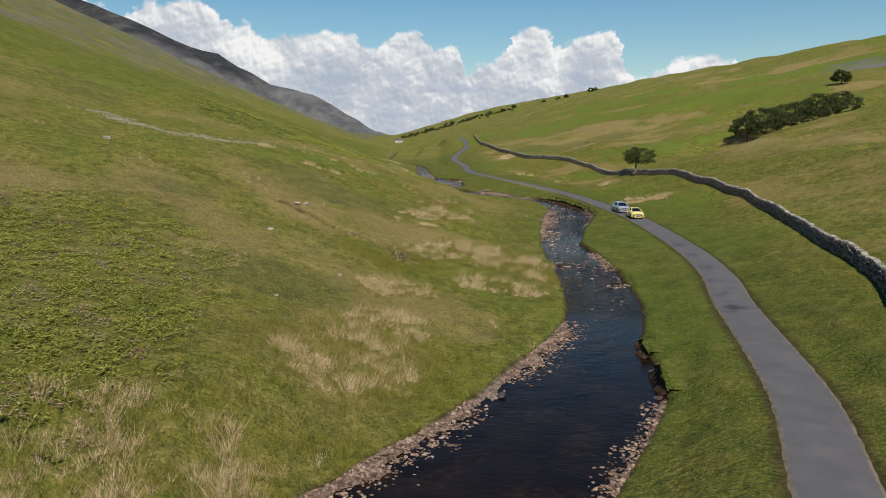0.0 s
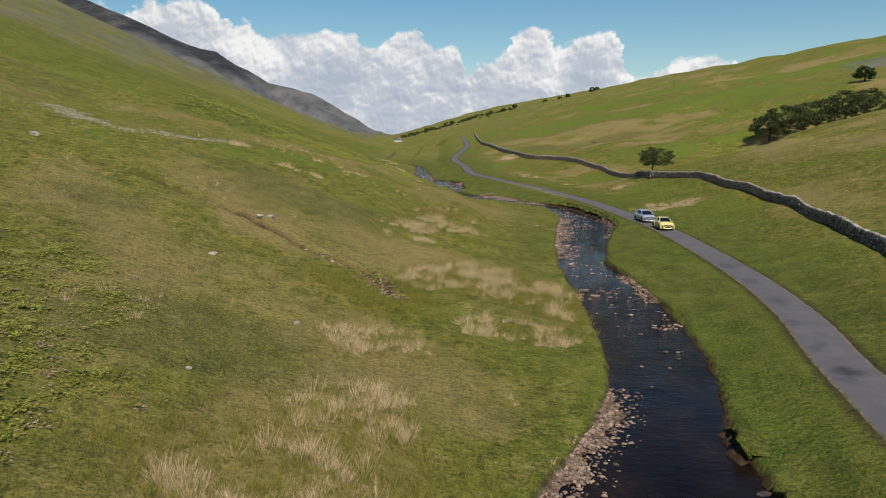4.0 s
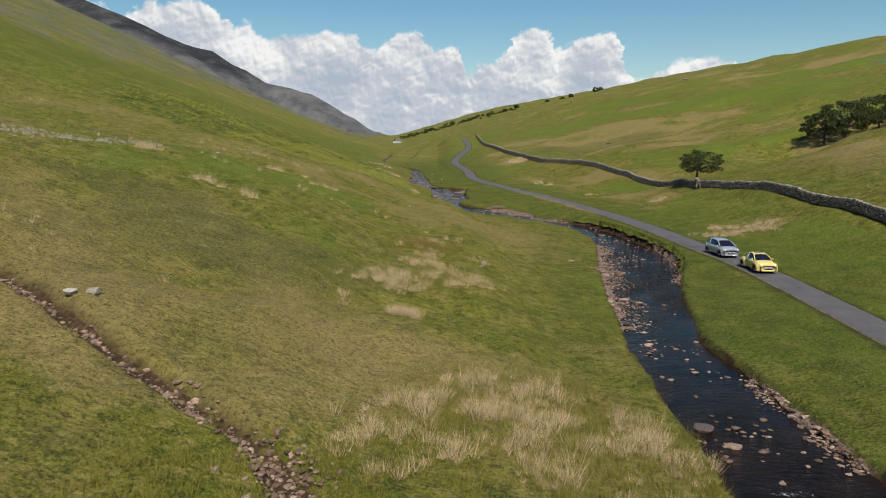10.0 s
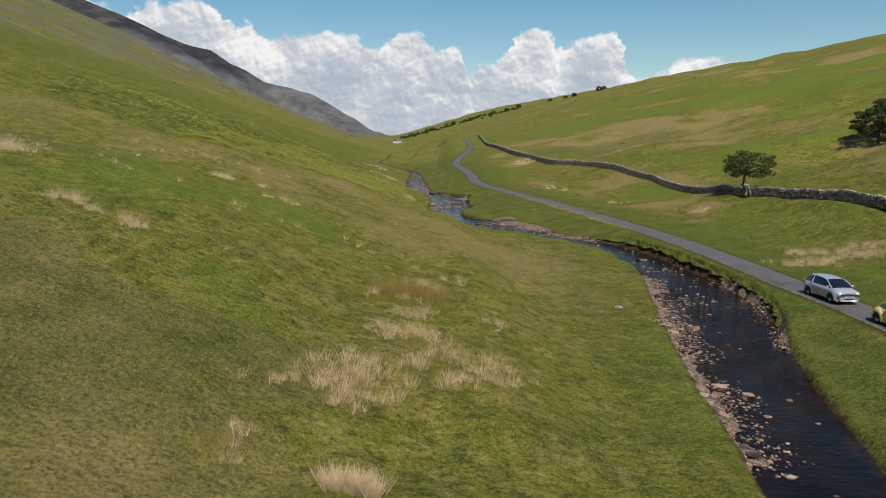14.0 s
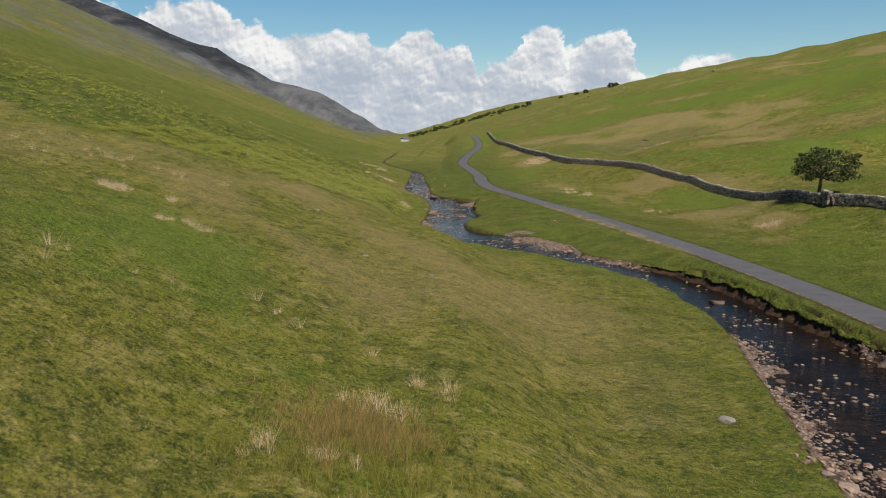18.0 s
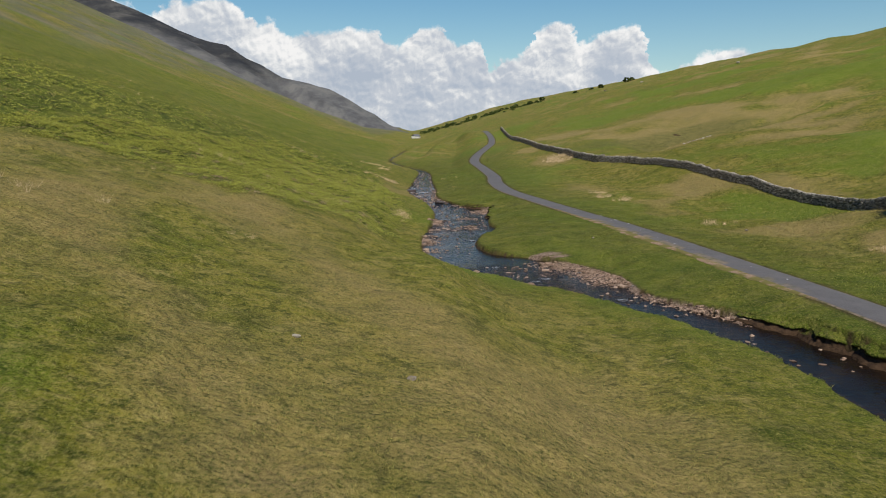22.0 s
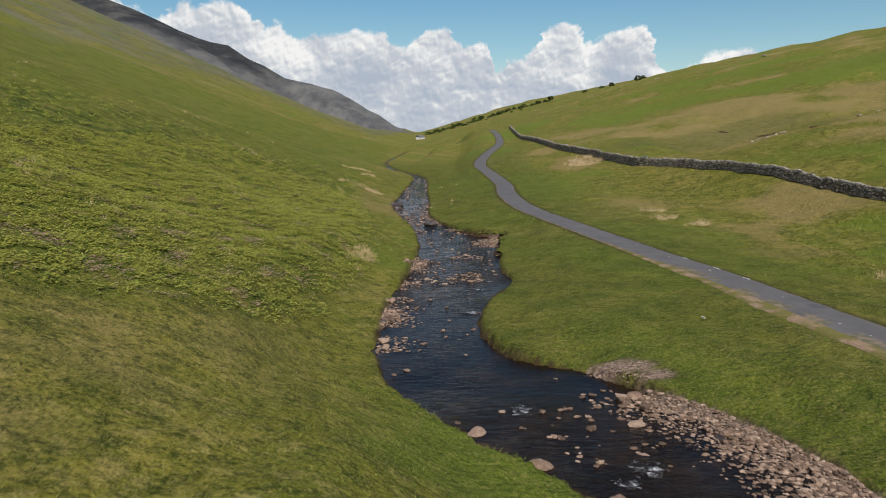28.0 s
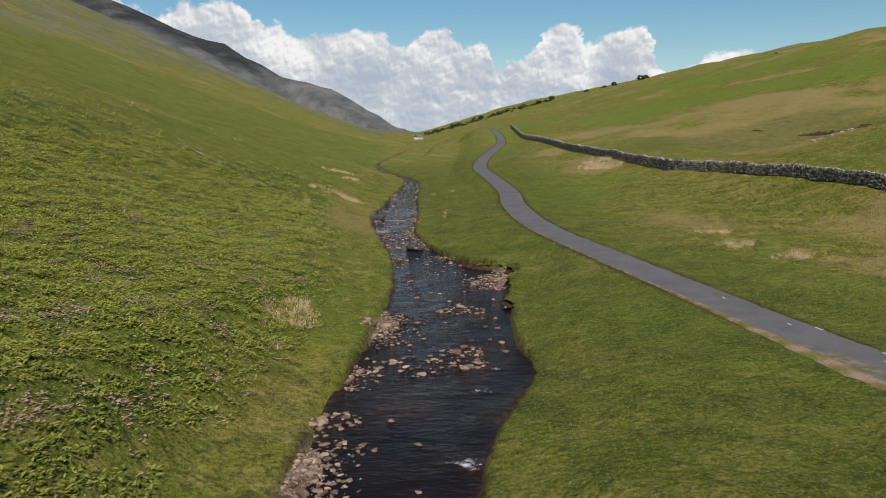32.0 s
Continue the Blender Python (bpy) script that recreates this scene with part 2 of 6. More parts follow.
M["rust"] = material("rusty_rush", blade_mix((0.06, 0.07, 0.01), (0.36, 0.23, 0.08)), 0.75, spec=0.1, extra=soft_blades)
M["fern"] = material("fern_fronds", blade_mix((0.055, 0.072, 0.011), (0.43, 0.44, 0.09)), 0.65, spec=0.15, extra=lit_through)
M["fern_dead"] = material("dead_fern", blade_mix((0.2, 0.13, 0.075), (0.55, 0.38, 0.26)), 0.9, spec=0.1, extra=soft_blades)


def tar(t):
    c = ramp(t, grain(t, 0.7, 6.0, 0.6), [(0.3, (0.078, 0.073, 0.068)), (0.5, (0.096, 0.09, 0.085)), (0.7, (0.118, 0.11, 0.102))])
    c = mixed(t, ramp(t, grain(t, 0.28, 3.0, 0.5, distort=0.6), [(0.62, 0.0), (0.68, 0.75)]), c, (0.055, 0.055, 0.058))
    c = mixed(t, mask(t, "patch"), c, (0.018, 0.018, 0.021))
    c = mixed(t, ramp(t, grain(t, 60.0, 2.0), [(0.4, 0.0), (0.7, 0.4)]), c, (0.16, 0.15, 0.14))
    return mixed(t, mask(t, "verge"), c, ramp(t, grain(t, 2.5, 5.0), [(0.4, (0.1, 0.09, 0.035)), (0.62, (0.24, 0.18, 0.12))]))


M["tar"] = material("worn_tarmac", tar, 0.85, bump=(45.0, 0.012, 4.0), spec=0.3)


def stone_colour(dark, mid, light):
    def f(t):
        r = node(t, "ShaderNodeObjectInfo").outputs["Random"]
        i = node(t, "ShaderNodeNewGeometry").outputs["Random Per Island"]
        k = maths(t, "FRACT", maths(t, "ADD", r, i))
        c = ramp(t, k, [(0.0, dark), (0.5, mid), (1.0, light)])
        c = mixed(t, ramp(t, grain(t, 9.0, 6.0, 0.65), [(0.42, 0.0), (0.66, 0.6)]), c, dark)
        return mixed(t, ramp(t, grain(t, 3.1, 5.0, 0.6), [(0.55, 0.0), (0.72, 0.55)]), c, light)
    return f


# one limestone: faces coloured darker for shade, copes lighter for sun
M["wall_stone"] = material("shaded_lichened_limestone", stone_colour((0.07, 0.058, 0.042), (0.2, 0.17, 0.13), (0.42, 0.37, 0.29)), 0.9, bump=(22.0, 0.03, 6.0), spec=0.2)
M["cope"] = material("sunlit_lichened_cope_stone", stone_colour((0.15, 0.13, 0.1), (0.36, 0.32, 0.255), (0.58, 0.53, 0.44)), 0.9, bump=(22.0, 0.03, 6.0), spec=0.2)
M["river_stone"] = material("pinkish_river_stone", stone_colour((0.07, 0.045, 0.028), (0.22, 0.14, 0.09), (0.46, 0.33, 0.23)), 0.75, bump=(18.0, 0.02, 6.0), spec=0.3)
M["wet_stone"] = material("wet_dark_stone", stone_colour((0.03, 0.022, 0.015), (0.08, 0.055, 0.038), (0.2, 0.14, 0.1)), 0.35, bump=(18.0, 0.02, 6.0), spec=0.5)
M["pale_stone"] = material("pale_limestone", stone_colour((0.22, 0.185, 0.14), (0.38, 0.33, 0.255), (0.54, 0.48, 0.385)), 0.9, bump=(20.0, 0.03, 6.0), spec=0.2)
M["turned_earth"] = material("bank_soil", lambda t: ramp(t, grain(t, 3.0, 7.0, 0.7), [(0.3, (0.022, 0.014, 0.008)), (0.6, (0.075, 0.045, 0.025)), (0.8, (0.15, 0.1, 0.06))]), 0.95, bump=(6.0, 0.08, 6.0), spec=0.1)


def water_look(t, b):
    flow = node(t, "ShaderNodeMapping", Vector=place(t), Scale=(0.7, 1.5, 1.0)).outputs[0]
    fine = grain(t, 3.2, 4.0, 0.6, flow, 0.5)
    chop = grain(t, 1.1, 5.0, 0.62, flow, 0.4)
    rough = mask(t, "riffle")
    h = maths(t, "ADD", maths(t, "MULTIPLY", fine, maths(t, "MULTIPLY_ADD", rough, 0.09, 0.016)), maths(t, "MULTIPLY", chop, maths(t, "MULTIPLY_ADD", rough, 0.22, 0.012)))
    t.links.new(node(t, "ShaderNodeBump", Strength=1.0, Distance=1.0, Height=h).outputs[0], b.inputs["Normal"])
    b.inputs["IOR"].default_value = 1.33


def water_colour(t):
    c = ramp(t, grain(t, 0.4, 4.0), [(0.3, (0.005, 0.0035, 0.0026)), (0.7, (0.014, 0.009, 0.006))])
    # stones of the bed show brown through the shallows
    bed = ramp(t, grain(t, 2.4, 5.0, 0.7), [(0.4, (0.012, 0.006, 0.003)), (0.58, (0.05, 0.026, 0.012)), (0.7, (0.11, 0.065, 0.035))])
    c = mixed(t, mask(t, "shallow"), c, bed)
    flow = node(t, "ShaderNodeMapping", Vector=place(t), Rotation=(0, 0, 0.3), Scale=(0.75, 1.0, 1.0)).outputs[0]
    f = ramp(t, maths(t, "ADD", grain(t, 4.6, 8.0, 0.78, flow, 0.7), maths(t, "MULTIPLY_ADD", mask(t, "foam"), 0.22, -0.19)), [(0.5, 0.0), (0.62, 0.9)])
    return mixed(t, f, c, (0.62, 0.63, 0.63))


M["water"] = material("peaty_water", water_colour, lambda t: maths(t, "MULTIPLY_ADD", mask(t, "foam"), 0.3, 0.05), spec=0.12, extra=water_look)


def lacquer(t, b):
    b.inputs["Coat Weight"].default_value = 0.7


M["gravel"] = material("trodden_gravel", lambda t: mixed(t, ramp(t, grain(t, 1.1, 5.0), [(0.4, 0.0), (0.54, 0.9)]), ramp(t, grain(t, 16.0, 5.0, 0.7), [(0.3, (0.14, 0.09, 0.05)), (0.5, (0.26, 0.18, 0.115)), (0.7, (0.4, 0.3, 0.21))]), (0.13, 0.12, 0.03)), 0.95, bump=(30.0, 0.02, 4.0), spec=0.1)
M["mark"] = material("worn_road_paint", lambda t: ramp(t, grain(t, 14.0, 4.0), [(0.4, (0.2, 0.2, 0.19)), (0.55, (0.62, 0.61, 0.58))]), 0.8)
M["bark"] = material("bark", lambda t: ramp(t, grain(t, 6.0, 5.0), [(0.3, (0.04, 0.03, 0.022)), (0.7, (0.12, 0.1, 0.075))]), 0.95, bump=(14.0, 0.03, 4.0), spec=0.1)
M["leaf"] = material("tree_leaves", blade_mix((0.015, 0.026, 0.006), (0.085, 0.1, 0.021)), 0.6, spec=0.25)
M["leaf_far"] = material("far_leaves", blade_mix((0.03, 0.048, 0.012), (0.085, 0.11, 0.028)), 0.8, spec=0.1)
M["yellow"] = material("yellow_car_paint", lambda t: mixed(t, ramp(t, grain(t, 1.5, 3.0), [(0.3, 0.0), (0.8, 0.2)]), (0.82, 0.66, 0.2), (0.72, 0.56, 0.16)), 0.3, spec=0.5, extra=lacquer)
M["silver"] = material("silver_car_paint", lambda t: mixed(t, ramp(t, grain(t, 1.5, 3.0), [(0.3, 0.0), (0.8, 0.2)]), (0.52, 0.53, 0.55), (0.46, 0.47, 0.49)), 0.32, 0.35, spec=0.5, extra=lacquer)
M["car_glass"] = material("tinted_car_glass", (0.012, 0.014, 0.016), 0.06, spec=0.6)
M["rubber"] = material("tyre_rubber", (0.02, 0.02, 0.02), 0.85)
M["alloy"] = material("wheel_metal", (0.5, 0.5, 0.51), 0.35, 0.9)
M["lamp"] = material("lamp_lens", (0.8, 0.8, 0.78), 0.12, spec=0.6)
M["lamp_red"] = material("rear_lamp_lens", (0.4, 0.02, 0.02), 0.15, spec=0.6)
M["trim"] = material("black_trim", (0.025, 0.025, 0.026), 0.6)
M["plate"] = material("plate_white", (0.72, 0.72, 0.7), 0.5)
M["barn"] = material("whitewashed_wall", lambda t: ramp(t, grain(t, 1.0, 5.0), [(0.3, (0.6, 0.58, 0.54)), (0.7, (0.75, 0.74, 0.7))]), 0.9)
M["slate"] = material("slate_roof", lambda t: ramp(t, grain(t, 2.0, 5.0), [(0.3, (0.1, 0.1, 0.11)), (0.7, (0.18, 0.18, 0.19))]), 0.8)


# ---- plan of the land ----
# left and right banks, road and field walls, as x, y
LEFT_BANK = [(-40, -12), (-26, 0), (-12, 14), (-4.4, 23.3), (0.8, 31), (3.4, 36), (7.3, 44), (8.95, 50), (10.3, 62.6), (10.9, 75),
             (11.9, 85), (13.7, 98), (16.2, 112), (18, 121), (18.4, 128), (16.8, 137), (12.5, 145), (7.1, 151.7), (3.5, 156),
             (-0.6, 162), (-2, 172), (-1.8, 182), (-1.8, 197), (-3.3, 210), (-5, 218), (-8.5, 236), (-9.5, 262), (-12, 312), (-21, 345), (-30, 400), (-33.3, 480), (-45.5, 700), (-163, 2300)]
RIGHT_BANK = [(-24, -12), (-10, 0), (1, 14), (5.6, 22.3), (10.7, 32.6), (12.1, 41.3), (14.4, 50), (15.2, 55), (16.1, 65), (16.2, 75), (16, 82),
              (17, 86), (18.6, 93), (20.3, 99), (23.4, 108), (23.9, 117), (23, 128), (21.9, 135), (19.9, 140.5), (15, 148),
              (14.2, 154), (12.5, 158), (9.8, 161.2), (7.9, 163.3), (4.8, 165.6), (3.4, 171), (4.3, 177), (5.9, 182.5),
              (5.2, 187), (5.8, 199), (6.1, 204), (2.6, 207), (-2.3, 223), (-3.5, 240), (-5.2, 262), (-9, 308), (-19.3, 345), (-28.8, 400), (-32.1, 480), (-44.3, 700), (-161, 2300)]
ROAD = [(-10, -25), (5, 0), (9, 12), (12.6, 21.6), (15.5, 29.5), (19.9, 47.4), (22.8, 58), (25.2, 72), (26.7, 90), (27.2, 103), (26.6, 113), (26, 125),
        (24.5, 140), (22.7, 152), (21.1, 162), (19.8, 170), (18.0, 180), (15.6, 190), (12.8, 201), (9.3, 217), (8, 235), (8.2, 252),
        (6.6, 275), (4.8, 299), (6, 330), (10, 370), (13, 400), (14, 440), (12, 472), (6, 520)]
ROAD_Y = [-25, 50, 75, 113, 130, 167, 186, 205, 257, 299, 330, 400, 440, 472, 520]
ROAD_Z = [0.8, 1.1, 1.4, 2.2, 2.6, 3.3, 3.55, 4.15, 5.5, 7.3, 8.6, 12.6, 15.8, 19.2, 20]
FIELD_WALL = [(5, -12), (14, 12), (24, 35), (30, 48), (33.5, 60), (38, 78), (41.4, 93.7), (43.8, 115), (44.5, 134), (43.8, 150), (42.6, 159)]
FIELD_WALL_UP = [(42.6, 159), (43, 172), (43, 184), (41.5, 200), (39, 217), (35, 234), (30.5, 247.5)]
FIELD_WALL_FAR = [(30.5, 247.5), (29.6, 250), (25, 300), (22, 380), (20.4, 472)]
WALL_PLAN = FIELD_WALL + FIELD_WALL_UP[1:] + FIELD_WALL_FAR[1:]
GULLY = [(-32, 75), (-22, 71.4), (-17.2, 68.7), (-13.7, 66.4), (-11, 64.7), (-8.8, 63.5), (-6.4, 62), (-4.5, 60.6), (-3.7, 59.4), (-2.7, 57.2)]

FELL_CREST = [(-900, 1300, 380), (-680, 1400, 292), (-641, 1430, 279), (-604, 1470, 261), (-566, 1530, 239), (-535, 1560, 229), (-500, 1600, 223), (-438, 1640, 187), (-399, 1660, 162), (-373, 1750, 158), (-332, 1900, 150), (-280, 1950, 121), (-210, 2000, 77), (-151, 2050, 50)]
# rise of the ground along the field wall
WALL_LIFT = [(-12, 0.7), (46, 0.85), (65, 0.7), (84, 0.55), (103, 0.75), (127, 0.75), (138, 0.6), (145, 0.4), (151, 0.05), (167, -0.15), (175, 0.3), (186, 0.55), (205, 0.95), (213, 1.1), (224, 0.9), (240, 0.8), (250, 0.3), (270, 0.3), (320, 0.3), (440, 0.5)]

# bars of stones: bank, from y, to y, inset, half-width, stones, pebbles
BARS = [("L", 14, 47, 0.5, 0.75, 46, 2300), ("R", 14, 32, 0.3, 0.45, 22, 800), ("R", 65, 75.5, 0.35, 0.4, 16, 520), ("L", 84, 121, 0.7, 0.85, 38, 2000), ("R", 99, 119, 0.3, 0.4, 16, 420),
        ("R", 141, 152, 0.4, 0.4, 12, 420), ("R", 150.5, 161, 1.2, 1.1, 34, 2300), ("L", 166, 169, 0.6, 0.7, 8, 160), ("L", 170.5, 176, 0.6, 0.8, 14, 420), ("L", 180, 183, 0.4, 0.5, 5, 90), ("L", 186, 192, 0.6, 0.8, 12, 300), ("R", 198, 205, 1.1, 0.9, 14, 420), ("L", 205, 240, 0.5, 0.6, 8, 300), ("R", 207, 245, 0.4, 0.5, 8, 500)]

# heights of the hillsides: for each station y, z at the offsets x
LX = [-60, -45, -35, -23, -15, -9, -2, 5, 12]
LEFT = {-12: (14, 10.5, 8.2, 5, 3, 1.8, 1, 0.8, 0.8), 20: (14.5, 11, 8.8, 6, 4, 2.4, 0.9, 0.6, 0.6), 50: (16.2, 12.5, 10.4, 7.5, 5.4, 3.7, 1.9, 0.9, 0.8), 80: (18, 14.7, 12.6, 9.6, 7.3, 5.4, 3.2, 2.2, 1.3),
        105: (18.5, 15.4, 13.6, 11.6, 9.2, 6.8, 4.3, 3.4, 1.9), 125: (18.5, 15.5, 13.4, 10.6, 8.5, 6.8, 4.9, 3.8, 2.4), 145: (20, 16.5, 14, 10.8, 8.8, 6.9, 4.9, 3.9, 2.6),
        172: (24, 19, 15.3, 10.8, 7.7, 5.6, 3.4, 3, 3), 185: (24, 18.6, 14.4, 9.4, 6.8, 5.2, 3.3, 3, 3), 240: (23.5, 17.6, 13, 8, 5.2, 4, 3.9, 4, 4), 300: (19.5, 14.5, 10.8, 7.2, 5.8, 5, 5, 5, 5)}
RX = [-2, 8, 16, 24, 32, 38, 45, 60, 90, 130]
RIGHT = {-12: (0.8, 0.9, 1, 1.4, 2.8, 4.2, 6, 10, 18, 28), 20: (0.8, 0.9, 1, 1.5, 2.8, 4.2, 6, 10, 18, 28), 50: (0.8, 0.9, 0.95, 1.4, 2.1, 3.4, 5.3, 9.5, 18, 28), 90: (1, 1.2, 1.35, 1.6, 2.1, 3, 4.3, 9, 18, 28.5),
         130: (1.8, 2, 2.2, 2.4, 2.8, 3.9, 6, 10, 18.4, 29), 165: (2.8, 2.9, 3, 3.2, 3.6, 4.7, 6.4, 10.5, 18.6, 29.5), 184: (3, 3.2, 3.5, 3.6, 3.7, 3.9, 4.6, 8, 17.6, 29)}
RIGHT.update({205: (3.4, 3.8, 4.1, 4.3, 4.6, 5.2, 6.8, 10.5, 19, 30), 225: (3.6, 4.6, 4.9, 5.2, 6.2, 7.4, 9.3, 12.5, 20, 31), 250: (4, 5.2, 5.9, 7, 8.3, 9.5, 11.2, 14.2, 21.6, 32),
         300: (5.5, 7.5, 8.8, 10, 11.6, 12.8, 14.4, 17.8, 25, 35.5), 380: (7.5, 10.8, 12.6, 14, 15.8, 17.2, 19, 22.8, 30.5, 41), 472: (13, 18.2, 20, 21.2, 22.8, 24.2, 26, 30, 38, 48.5)})


def slopes(xs, fs):
    """Tangents of a curve through fs that does not overshoot."""
    h, d = np.diff(xs), np.diff(fs) / np.diff(xs)
    m = np.zeros(len(xs))
    m[0], m[-1] = d[0], d[-1]
    for i in range(1, len(xs) - 1):
        if d[i - 1] * d[i] > 0:
            w1, w2 = 2 * h[i] + h[i - 1], h[i] + 2 * h[i - 1]
            m[i] = (w1 + w2) / (w1 / d[i - 1] + w2 / d[i])
    return m


def curve(x, xs, fs):
    """A smooth curve through (xs, fs), held straight beyond its ends."""
    xs, fs, x = np.asarray(xs, float), np.asarray(fs, float), np.asarray(x, float)
    m = slopes(xs, fs)
    i = np.clip(np.searchsorted(xs, x) - 1, 0, len(xs) - 2)
    h = xs[i + 1] - xs[i]
    t = np.clip((x - xs[i]) / h, 0, 1)
    a = (1 + 2 * t) * (1 - t) ** 2 * fs[i] + t * (1 - t) ** 2 * h * m[i] + t * t * (3 - 2 * t) * fs[i + 1] + t * t * (t - 1) * h * m[i + 1]
    return a + np.minimum(x - xs[0], 0) * m[0] + np.maximum(x - xs[-1], 0) * m[-1]


def spline(points, step):
    """A smooth line through the points of a plan, in steps of about that length."""
    p = np.array(points, float)
    s = np.concatenate([[0], np.cumsum(np.hypot(*np.diff(p, axis=0).T))])
    q = np.arange(0, s[-1], step)
    i = np.clip(np.searchsorted(s, q, side="right") - 1, 0, len(p) - 2)
    a, b, c, d = p[np.maximum(i - 1, 0)], p[i], p[i + 1], p[np.minimum(i + 2, len(p) - 1)]
    sa, sb, sc, sd = s[np.maximum(i - 1, 0)], s[i], s[i + 1], s[np.minimum(i + 2, len(p) - 1)]
    m1 = (c - a) / np.maximum(sc - sa, 1e-6)[:, None]
    m2 = (d - b) / np.maximum(sd - sb, 1e-6)[:, None]
    h = (sc - sb)[:, None]
    t = ((q - sb) / (sc - sb))[:, None]
    return (1 + 2 * t) * (1 - t) ** 2 * b + t * (1 - t) ** 2 * h * m1 + t * t * (3 - 2 * t) * c + t * t * (t - 1) * h * m2


def away(x, y, line):
    """Distance of each (x, y) from a line of the plan, and the y of the nearest place on it."""
    x, y = np.asarray(x, float), np.asarray(y, float)
    best, at = np.full(x.shape, 1e9), np.zeros(x.shape)
    for (x0, y0), (x1, y1) in zip(line[:-1], line[1:]):
        lx, ly = x1 - x0, y1 - y0
        t = np.clip(((x - x0) * lx + (y - y0) * ly) / (lx * lx + ly * ly), 0, 1)
        d = np.hypot(x - x0 - t * lx, y - y0 - t * ly)
        near = d < best
        best, at = np.where(near, d, best), np.where(near, y0 + t * ly, at)
    return best, at


def smooth(a, b, x):
    t = np.clip((x - a) / (b - a), 0, 1)
    return t * t * (3 - 2 * t)


def waves(x, y, size, seed):
    """Smooth random swell between about -1 and 1."""
    r = np.random.RandomState(seed)
    v = 0
    for _ in range(9):
        a, k = r.uniform(0, 6.283), 6.283 / size * r.uniform(0.5, 1.6)
        v = v + np.sin(k * (np.cos(a) * x + np.sin(a) * y) + r.uniform(0, 6.283))
    return v / 4.5


def water_z(y):
    return curve(y, [-40, 50, 250, 420, 700, 1400, 2300, 2800], [-1.4, 0, 3.2, 6, 11, 27, 54, 40])


def axis_x(y):
    return np.interp(y, [-40, 120, 310, 345, 400, 480, 700, 2300], [10, 10, -9, -18, -27, -32, -44, -161])


LEFT_LINE, RIGHT_LINE, ROAD_LINE = spline(LEFT_BANK, 1.0), spline(RIGHT_BANK, 1.0), spline(ROAD, 1.5)
LEFT_LINE, RIGHT_LINE = LEFT_LINE[LEFT_LINE[:, 1] < 600], RIGHT_LINE[RIGHT_LINE[:, 1] < 600]


def hill(x, y, xs, table):
    st = sorted(table)
    rows = np.array([curve(x, xs, table[s]) for s in st])
    i = np.clip(np.searchsorted(st, y) - 1, 0, len(st) - 2)
    sy = np.array(st, float)
    t = np.clip((y - sy[i]) / (sy[i + 1] - sy[i]), 0, 1)
    n = np.arange(len(x))
    m = lambda k: (rows[np.minimum(k + 1, len(st) - 1), n] - rows[np.maximum(k - 1, 0), n]) / (sy[np.minimum(k + 1, len(st) - 1)] - sy[np.maximum(k - 1, 0)])
    h = sy[i + 1] - sy[i]
    return (1 + 2 * t) * (1 - t) ** 2 * rows[i, n] + t * (1 - t) ** 2 * h * m(i) + t * t * (3 - 2 * t) * rows[i + 1, n] + t * t * (t - 1) * h * m(i + 1)


